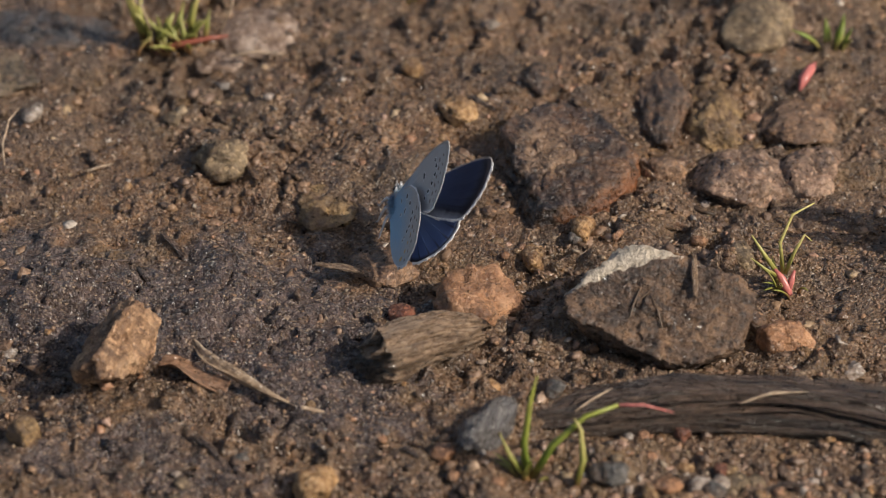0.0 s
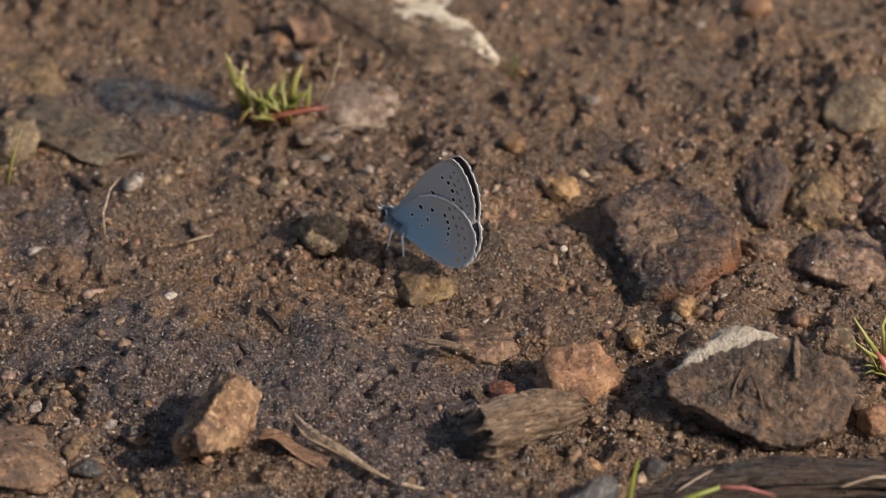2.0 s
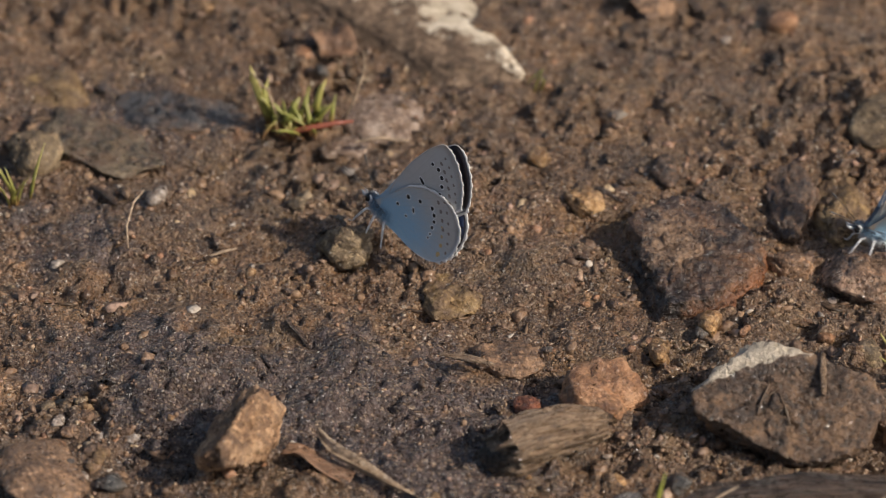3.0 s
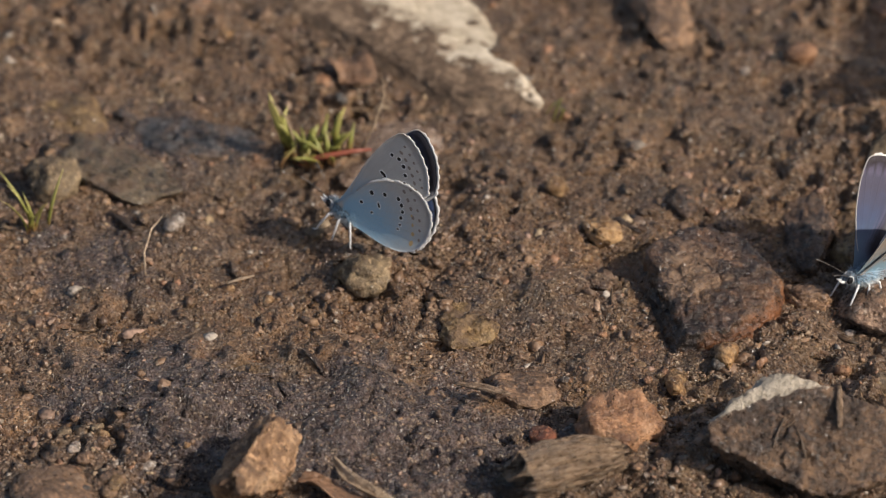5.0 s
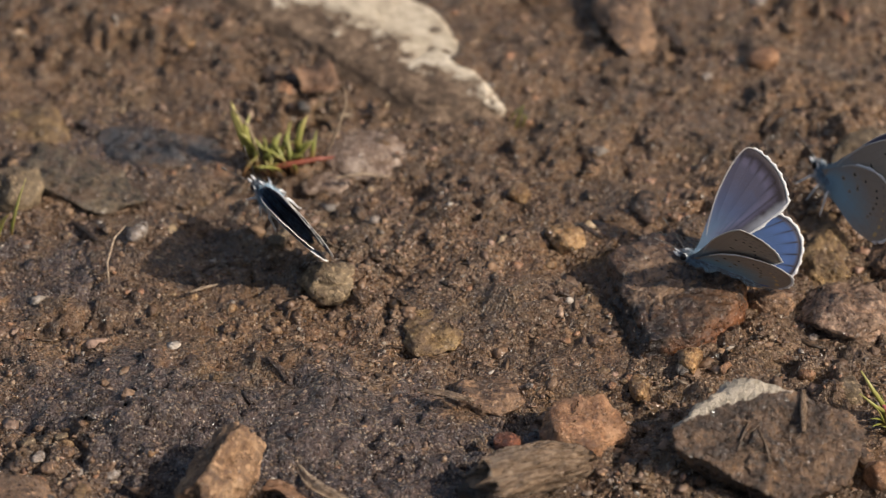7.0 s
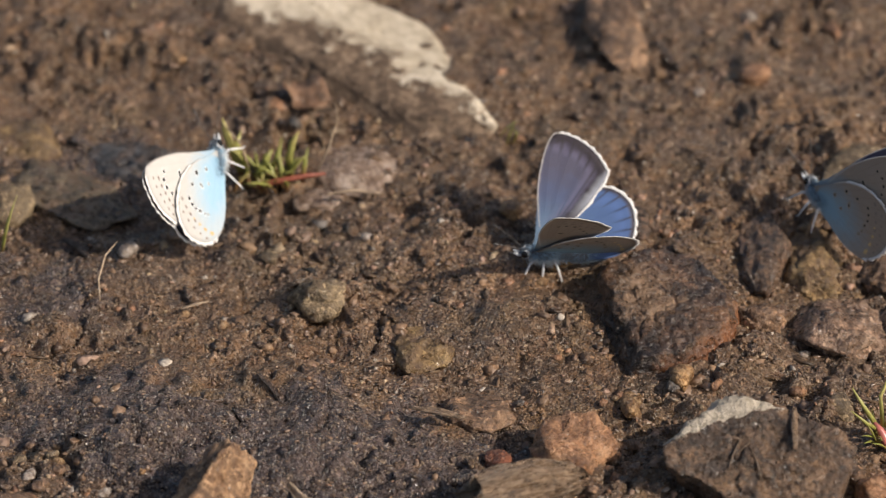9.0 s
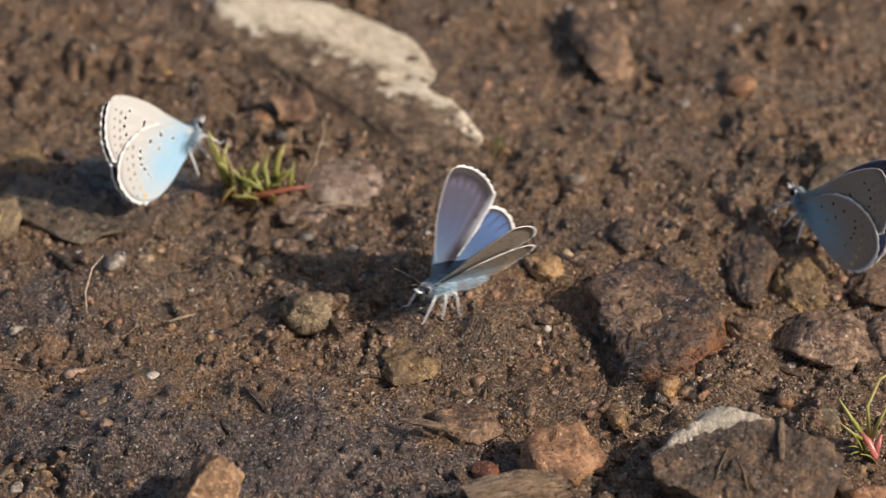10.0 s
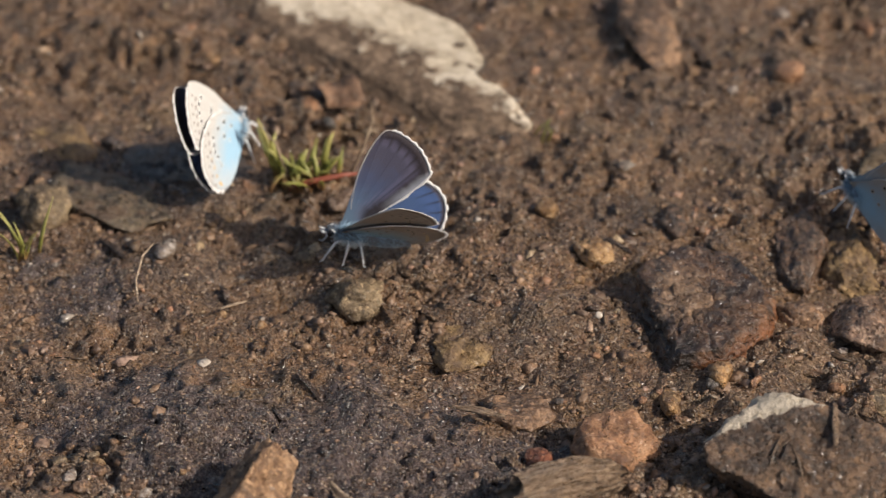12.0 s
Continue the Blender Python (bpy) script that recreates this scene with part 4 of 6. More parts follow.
branch = log_piece("branch", [(28, -72.5, 0.6), (37, -71.6, 1.9), (51, -69.3, 2.5), (69, -69.0, 2.0), (84, -72.6, 1.4), (104, -80, 1.2)], [1.6, 3.6, 4.6, 4.4, 4.2, 4.0], TWIG, 61,
                   sides=96, flat=0.55, rag=1.0, label="rotten dark brown branch lying on gravel", category="branch", steps=160)
for k, (dy, dz, r, a, e) in enumerate(((-3.4, 1.2, 0.7, 0.05, 0.55), (-2.2, 2.3, 0.8, 0.3, 0.95), (-3.9, 0.2, 0.8, 0.35, 0.8), (0.2, 3.0, 0.7, 0.12, 0.7), (-1.0, 2.9, 0.6, 0.0, 0.35), (-3.0, 1.7, 0.5, 0.55, 0.98))):
    line = [(29 + 75 * s, -72.2 + 2.9 * math.sin(math.pi * min(1.0, s * 1.15)) - 8.5 * max(0, s - 0.55) / 0.45 + dy, 1.4 + dz * (0.5 + 0.5 * math.sin(math.pi * s))) for s in np.linspace(a, e, 7)]
    log_piece("bark_strip", line, [0.2, r * 0.8, r, r, r * 0.9, r * 0.7, 0.15], TWIG, 120 + k, 16, 0.6, 0.5, "loose fibrous strip of rotten bark", parent=branch, steps=60)
log_piece("split_layer", [(35, -75.6, 0.9), (46, -74.2, 1.2), (60, -73.6, 0.9), (76, -75.4, 0.8), (92, -80.0, 0.6), (106, -85.5, 0.5)], [0.7, 1.7, 1.9, 2.0, 1.9, 1.6], DARKTWIG, 131, 40, 0.75, 0.9, "dark split lower layer of the branch", parent=branch, steps=140)
log_piece("splinter", [(60, -73.2, 4.3), (65, -71.6, 5.0), (71, -71.0, 4.7)], [0.15, 0.45, 0.12], STRAW, 75, 8, 0.5, label="pale splinter", parent=branch, steps=20)
log_piece("splinter", [(34.5, -74.4, 4.2), (37.5, -72.2, 5.0), (40.5, -70.2, 5.4)], [0.12, 0.3, 0.2], STRAW, 70, 8, 0.5, label="pale splinter", parent=branch, steps=20)
chip = log_piece("wood_chip", [(5.2, -58.8, 3.2), (9.5, -56.9, 3.8), (15, -54.6, 3.8), (19.8, -52.6, 2.8)], [4.6, 4.9, 4.4, 3.0], CHIP, 67, 72, 0.85, 0.4, label="chunk of weathered brown wood", category="wood chip")
log_piece("bark_strip", [(6.5, -59.0, 7.0), (11, -57.0, 7.5), (17, -54.4, 6.4)], [0.4, 1.1, 0.4], CHIP, 68, 16, 0.4, 0.5, "grey weathered bark strip", parent=chip, steps=40)
log_piece("splinter", [(54.1, -46.6, 12.7), (54.0, -49.4, 11.1), (54.1, -52.6, 9.1)], [0.35, 0.6, 0.4], CHIP, 71, 8, 0.6, label="brown splinter lying on a muddy rock", steps=24)
log_piece("rootlet", [(43.7, -55.2, 7.1), (44.5, -52.9, 8.5), (45.7, -50.5, 9.7)], [0.12, 0.2, 0.1], LITTER, 140, 6, 0.8, label="thin dark rootlet on a muddy rock", category="root", steps=20)
log_piece("rootlet", [(47.1, -52.2, 9.3), (48.1, -54.4, 8.0), (48.8, -56.5, 5.9)], [0.12, 0.2, 0.1], LITTER, 141, 6, 0.8, label="thin dark rootlet on a muddy rock", category="root", steps=20)
log_piece("rootlet", [(44.3, -53.1, 8.2), (45.9, -52.1, 8.8), (47.4, -51.0, 9.5)], [0.12, 0.2, 0.1], LITTER, 142, 6, 0.8, label="thin dark rootlet on a muddy rock", category="root", steps=20)
log_piece("splinter", [(-6, -33, 1.2), (-1, -34.5, 1.6), (3, -35.4, 1.0)], [0.4, 0.9, 0.3], CHIP, 72, 8, 0.5, label="brown bark splinter in wet mud", steps=24)
log_piece("straw", [(-20, 22.2, 1.4), (-16, 22.8, 1.9), (-11, 22.9, 1.2)], [0.25, 0.45, 0.3], STRAW, 73, 8, 0.6, label="short pale straw on the soil", category="straw", steps=24)
log_piece("straw", [(-43, -7.6, 0.9), (-41, -6.8, 1.1), (-38.6, -5.4, 0.8)], [0.25, 0.35, 0.2], STRAW, 74, 8, 0.6, label="short pale straw on the soil", category="straw", steps=24)


for x0, y0, x1, y1, r, k in ((-24.7, -74, -20.3, -79.8, 0.75, 1), (-38.8, -80.4, -34.0, -80.7, 0.5, 2), (-46.7, -79.8, -41.8, -85.6, 0.4, 3), (-47, -57.5, -42.5, -60.5, 0.6, 4), (6, -78.5, 10.5, -81.5, 0.6, 5),
                             (62, -90, 70, -88.0, 0.7, 6), (33, -62.5, 38, -60.6, 0.5, 7), (-63, 12.5, -58.5, 6.0, 0.9, 8), (-30, -26.5, -26.5, -30.5, 0.6, 9), (16, 9.5, 24, 6.2, 0.6, 10), (38, 60, 33, 66, 0.9, 11)):
    zs = [float(ground_z(x0 + (x1 - x0) * q, y0 + (y1 - y0) * q)) + 0.35 * r for q in (0, 0.5, 1)]
    log_piece("bark_bit", [(x0, y0, zs[0]), ((x0 + x1) / 2 + 0.4, (y0 + y1) / 2 + 0.3, zs[1] + 0.3), (x1, y1, zs[2])], [r * 0.6, r, r * 0.35], TWIG, 150 + k, 10, 0.6, 0.4, "dark rotten bit of bark in damp soil", "bark", steps=24)


def ribbon(name, path, widths, mat, label, category, cup=0.3, seed=1):
    """A dry curled leaf strip with thickness and folded edges."""
    rng = np.random.default_rng(seed)
    n, m = 48, 8
    pts, t, u = np.array(path, float), np.linspace(0, 1, len(path)), np.linspace(0, 1, 48)
    mid = pts.mean(axis=0)
    line = np.stack([np.interp(u, t, pts[:, k]) for k in range(3)], 1)
    line = np.stack([np.convolve(np.pad(line[:, k], 4, mode="edge"), np.ones(9) / 9, "valid") for k in range(3)], 1)
    wid = np.interp(u, t, widths)
    bm = bmesh.new()
    tops, lows = [], []
    for i in range(n):
        d = Vector(line[min(i + 1, n - 1)] - line[max(i - 1, 0)]).normalized()
        a = d.cross(Vector((0, 0, 1))).normalized()
        b = a.cross(d)
        rowt, rowl = [], []
        for k in range(m + 1):
            s = k / m * 2 - 1
            z = cup * wid[i] * s * s * (0.6 + 0.6 * math.sin(u[i] * 7 + seed)) + 0.3 * wid[i] * s * math.sin(u[i] * 5 + seed * 2) + 0.3 * float(vnoise(s * 3, u[i] * 5, 0, seed)) + 0.12 * math.sin(s * 9)
            q = Vector(line[i] - mid) + a * float(s * wid[i] / 2) + b * float(z)
            rowt.append(bm.verts.new(q * MM))
            rowl.append(bm.verts.new((q - b * 0.16) * MM))
        tops.append(rowt), lows.append(rowl)
    for i in range(n - 1):
        for k in range(m):
            bm.faces.new((tops[i][k], tops[i][k + 1], tops[i + 1][k + 1], tops[i + 1][k]))
            bm.faces.new((lows[i][k], lows[i + 1][k], lows[i + 1][k + 1], lows[i][k + 1]))
        bm.faces.new((tops[i][0], tops[i + 1][0], lows[i + 1][0], lows[i][0]))
        bm.faces.new((tops[i][m], lows[i][m], lows[i + 1][m], tops[i + 1][m]))
    for i in (0, n - 1):
        for k in range(m):
            bm.faces.new((tops[i][k], lows[i][k], lows[i][k + 1], tops[i][k + 1]))
    bmesh.ops.recalc_face_normals(bm, faces=bm.faces)
    ob = part(name, bm, mat)
    ob.matrix_basis = Matrix.Translation(Vector(mid) * MM)
    return tagged(ob, label, category)


ribbon("dry_leaf", [(-25, -53.5, 3.4), (-22.5, -59, 3.2), (-17, -63.5, 2.4), (-11, -67.5, 1.6), (-6, -69.3, 1.2), (-1, -70, 0.8)], [0.7, 1.7, 1.5, 1.0, 1.4, 0.5], STRAW, "curled dry straw-coloured leaf strip on mud", "dry leaf", 0.55, 5)
ribbon("dead_leaf", [(-30, -57, 1.6), (-25, -60.5, 2.2), (-19, -64.5, 1.4)], [2.5, 5.0, 2.0], DEADLEAF, "dark brown rotting leaf in mud", "dead leaf", 0.2, 6)
ribbon("dead_leaf", [(-27.5, 52, 1.8), (-24, 49.5, 2.6), (-20.8, 46, 1.6)], [3.0, 6.5, 3.0], DEADLEAF, "small curled brown dead leaf", "dead leaf", 0.18, 7)


# ---------------------------------------------------------------- plants
def blades(thing, mat, rng, count, spread, length, width, lean, name="blade", thick_=0.35):
    for _ in range(count):
        a, ln = rng.uniform(0, 2 * math.pi), rng.uniform(*length)
        x, y, le = rng.normal(0, spread), rng.normal(0, spread * 0.6), rng.uniform(*lean)
        path, rad = [], []
        for i in range(8):
            s = i / 7
            out = le * ln * s ** 1.6
            path.append(Vector((x + math.cos(a) * out, y + math.sin(a) * out, -0.8 + ln * s * (1 - 0.35 * le * s))) * MM)
            rad.append((width * (0.55 + 0.9 * s * (1 - s) * 1.6) * (1 - s ** 3) + 0.05) * MM)
        bm = bmesh.new()
        tube(bm, path, rad, 6, thick_)
        part(name, bm, mat, thing)


def plant(name, x, y, label, category):
    ob = new(name)
    ob.matrix_basis = pose(x * MM, y * MM, float(ground_z(x, y)) * MM)
    return tagged(ob, label, category)


def stem(thing, points, radii, mat, name="stem", label=""):
    bm = bmesh.new()
    tube(bm, [Vector(p) * MM for p in points], [r * MM for r in radii], 7)
    return part(name, bm, mat, thing, label)


rng = np.random.default_rng(91)
tuft = plant("seedling_tuft", -29.3, 27.6, "low tuft of pointed yellow-green leaves with reddish stems", "plant")
blades(tuft, GREEN, rng, 34, 2.8, (2.5, 7.0), 0.5, (0.3, 1.0), "leaf", 0.5)
for x, y, tx, ty, tz, w in ((-4.8, 1.5, -8.0, 2.6, 11.2, 0.7), (-4.4, 1.0, -4.9, 3.4, 8.0, 0.55), (-3.8, 1.6, -6.6, 0.4, 6.4, 0.5), (-1.5, 1.0, 0.2, 2.8, 4.6, 0.7), (-2.6, 0.2, -0.9, -0.4, 3.4, 0.5),
                            (2.8, 1.8, 4.6, 2.6, 8.4, 0.65), (2.2, 1.0, 5.6, 0.6, 4.8, 0.5), (1.2, 0.4, 3.8, -1.2, 3.0, 0.45)):
    bow = float(rng.uniform(-0.9, 0.9))
    stem(tuft, [(x, y, -0.6), (x + 0.3 * (tx - x) + bow, y + 0.3 * (ty - y), tz * 0.42), (x + 0.68 * (tx - x) + bow, y + 0.7 * (ty - y), tz * 0.78), (tx, ty, tz)], [w * 0.6, w, w * 0.85, 0.06], GREEN, "leaf")
stem(tuft, [(-3, -2.5, 0.4), (1, -1.5, 1.2), (6, -0.2, 1.4), (9, 0.6, 1.2)], [0.4, 0.5, 0.45, 0.2], REDSTEM, label="reddish brown creeping stem")
stem(tuft, [(7, 1, 0), (9.5, 2.6, 5), (11, 4, 10), (10.6, 4.6, 13)], [0.2, 0.22, 0.2, 0.1], STRAW, "dry_stalk", "thin dry curved stalk")
stem(tuft, [(-3, 0, 0), (-5, 1, 7), (-8, 2, 10.5)], [0.2, 0.2, 0.1], STRAW, "dry_stalk", "thin dry curved stalk")

weed = plant("seedling", 68.6, -40.2, "small seedling with pink base and green stalks", "plant")
stem(weed, [(1.2, -1.8, 0.2), (0.5, -0.9, 1.2), (-0.4, 0.0, 2.6), (-1.4, 0.6, 3.8)], [0.35, 0.8, 0.6, 0.25], PINK, "stem_base", "swollen pink stem base")
stem(weed, [(-0.6, 0.5, 2.5), (-3, 1.5, 6), (-5, 2, 9.5)], [0.5, 0.35, 0.12], GREEN, "stalk")
stem(weed, [(0, 0.5, 3), (-0.5, 2, 8), (1.5, 4, 12), (5, 5, 13.5)], [0.4, 0.3, 0.25, 0.1], GREEN, "stalk")
stem(weed, [(0.3, 0.4, 3), (1.8, 1, 7), (3.4, 2, 9.5), (4.5, 2, 8.2)], [0.35, 0.3, 0.2, 0.1], GREEN, "stalk")
stem(weed, [(-0.8, 0.3, 2.5), (-2.6, -0.3, 4.2), (-5.2, -0.6, 7.0)], [0.4, 0.3, 0.1], GREEN, "stalk")
stem(weed, [(0.8, -1.2, 0.6), (1.3, -0.4, 2.2), (1.8, 0.4, 3.6)], [0.5, 0.55, 0.2], PINK, "stem_base", "swollen pink stem base")
blades(weed, GREEN, rng, 8, 1.2, (3.5, 7.5), 0.5, (0.3, 1.0), "leaf", 0.4)

bud = plant("fallen_bud", 75.6, 14.2, "glossy pink-red bud lying on soil", "bud")
stem(bud, [(-1.6, -3.4, 1.4), (-0.8, -1.6, 2.3), (0.4, 0.8, 2.6), (1.4, 3.4, 2.0)], [0.25, 0.95, 0.85, 0.2], PINK, "bud")

sprout = plant("green_sprout", 81, 24.3, "bright green sprout of two leaves", "plant")
blades(sprout, THIN, rng, 6, 1.0, (5, 9), 0.8, (0.1, 0.8), "leaf", 0.5)

tuft2 = plant("grass_tuft", 27, -85.5, "green grass blades with a reddish bent tip", "grass")
stem(tuft2, [(-0.3, 0, -0.5), (-0.4, 0.6, 7), (0.6, 1.2, 15), (1.6, 1.6, 19)], [0.7, 0.55, 0.4, 0.08], THIN, "blade")
stem(tuft2, [(0.5, 0, -0.5), (4, 0.8, 6), (9, 2, 10.5), (14, 3, 11.8)], [0.65, 0.6, 0.4, 0.28], THIN, "blade")
stem(tuft2, [(14, 3, 11.8), (18, 3.4, 11.4), (22.5, 3.4, 9.8)], [0.28, 0.22, 0.06], PINK, "blade_tip", "pink-red withered blade tip")
stem(tuft2, [(8, -1, -0.5), (8.3, -0.6, 4), (8.0, -0.2, 8)], [0.4, 0.35, 0.08], THIN, "blade")
blades(tuft2, THIN, rng, 9, 1.6, (4, 8), 0.55, (0.2, 0.9), "blade", 0.35)

stem(tuft2, [(-3.4, 6.5, 0.2), (-2.4, 4.0, 1.6), (-0.8, 1.4, 1.2)], [0.3, 0.4, 0.3], STRAW, "dry_stalk", "pale dry stalk")
stem(tuft2, [(7.4, -2.4, -0.3), (8.6, -1.0, 4.5), (8.2, 0.6, 9.0), (7.2, 1.0, 11.0)], [0.5, 0.5, 0.35, 0.1], GREEN, "blade")
stem(tuft2, [(0.2, -0.6, -0.3), (-2.6, 0.4, 4.0), (-4.2, 1.4, 8.0)], [0.5, 0.45, 0.08], GREEN, "blade")

tuft3 = plant("grass_tuft", -75, 7.2, "sparse thin yellow-green grass blades", "grass")
blades(tuft3, GREEN, rng, 9, 1.2, (7, 14), 0.35, (0.3, 0.9), "blade", 0.35)
tuft4 = plant("grass_tuft", 10.5, 39.0, "tiny blurred green shoot", "grass")
blades(tuft4, THIN, rng, 5, 0.8, (3, 6), 0.35, (0.2, 0.8), "blade", 0.4)
fibre = plant("root_fibre", -56.2, -0.2, "thin dry root fibre standing in soil", "root")
stem(fibre, [(0, -6, 0.3), (-0.4, -2, 1.6), (0.6, 2, 3.4), (2.4, 4.5, 4.2)], [0.16, 0.2, 0.18, 0.1], STRAW, "fibre")


# ---------------------------------------------------------------- butterflies
OVER = {(h, b): wing_material(("bright" if b else "dark") + ("_blue_hindwing" if h else "_violet_forewing") + "_upperside", "over", h, b) for h in (False, True) for b in (False, True)}
UNDER = {(h, b): wing_material(("brown" if b else "grey") + ("_hindwing" if h else "_forewing") + "_underside", "under", h, b) for h in (False, True) for b in (False, True)}
FRINGE = plain_material("white_fringe", (0.78, 0.76, 0.74), 0.8, 0.12, 3.0, 0.3)
EDGEDOT = plain_material("edge_dot", (0.27, 0.22, 0.19), 0.8, 0.2)
EDGE = plain_material("pale_wing_edge", (0.52, 0.48, 0.44), 0.8, 0.15, 3.0, 0.2)
BROWNRING = plain_material("tan_ring", (0.34, 0.28, 0.22), 0.8, 0.1)
SPOT = plain_material("black_spot", (0.02, 0.017, 0.016), 0.7, 0.2)
RING = plain_material("white_ring", (0.88, 0.87, 0.85), 0.8, 0.1)
LUNULE = plain_material("orange_lunule", (0.60, 0.42, 0.20), 0.75, 0.2)
FUR = plain_material("steel_blue_fur", (0.22, 0.34, 0.45), 0.8, 0.35, 2.0, 0.5)
WHITEFUR = plain_material("whitish_fur", (0.55, 0.6, 0.63), 0.8, 0.25, 2.0, 0.4)
HEADFUR = plain_material("dark_blue_fur", (0.09, 0.13, 0.18), 0.7, 0.5, 2.0, 0.3)
CHITIN = plain_material("dark_body", (0.09, 0.10, 0.115), 0.6, 0.4, 1.5, 0.4)
EYE = plain_material("black_eye", (0.01, 0.01, 0.012), 0.12, 0.2)
LEG = plain_material("white_leg", (0.66, 0.66, 0.66), 0.6, 0.2)
ANTENNA = plain_material("banded_antenna", (0.09, 0.08, 0.075), 0.5, 0.7, 1.2)

FORE = [(2.6, 86), (5.2, 87), (10, 84), (15, 79.5), (18.3, 75.6), (19.0, 72), (19.0, 67.5), (18.7, 61.5), (18.2, 55), (17.5, 48.5), (16.7, 42.5), (15.6, 38), (10, 32.5), (4.5, 25)]
HIND = [(3, 74), (7, 64), (10.5, 54.5), (13, 46.5), (14.7, 38.5), (15.7, 30.5), (16.1, 22), (15.8, 13), (15.2, 5), (14.4, -2), (13.2, -8), (11.4, -13), (8.8, -18), (5.6, -25), (2.6, -52)]
ROOTS = {False: ((1.6, 0.0), (-1.4, 0.0)), True: ((1.2, 0.0), (-1.0, -0.8))}


def polar(r, a):
    """A point of the wing plane: forward, outward."""
    return np.array((-r * math.cos(radians(a)), r * math.sin(radians(a))))


def outline(shape, n=64):
    """A smooth closed rim from the wing's corner points."""
    p = np.array([polar(*q) for q in shape])
    pts = []
    for i in range(len(p) - 1):
        a, b, c, d = p[max(i - 1, 0)], p[i], p[i + 1], p[min(i + 2, len(p) - 1)]
        for k in range(5):
            t = k / 5
            pts.append(0.5 * (2 * b + (c - a) * t + (2 * a - 5 * b + 4 * c - d) * t * t + (3 * b - a - 3 * c + d) * t ** 3))
    pts.append(p[-1])
    return np.array(pts)


def wing_lift(p, hind):
    r = math.hypot(*p)
    fold = -1.4 * min(1.0, max(0.0, 2.0 - p[1]) / 7.0) ** 2 if hind else 0.0     # the inner lobe bends round the abdomen
    return fold + 0.012 * r * r / 4 * (0.6 if hind else 0.5) + 0.03 * math.sin(math.atan2(p[1], -p[0]) * (11 if hind else 15) * 2) * min(r / 15, 1)


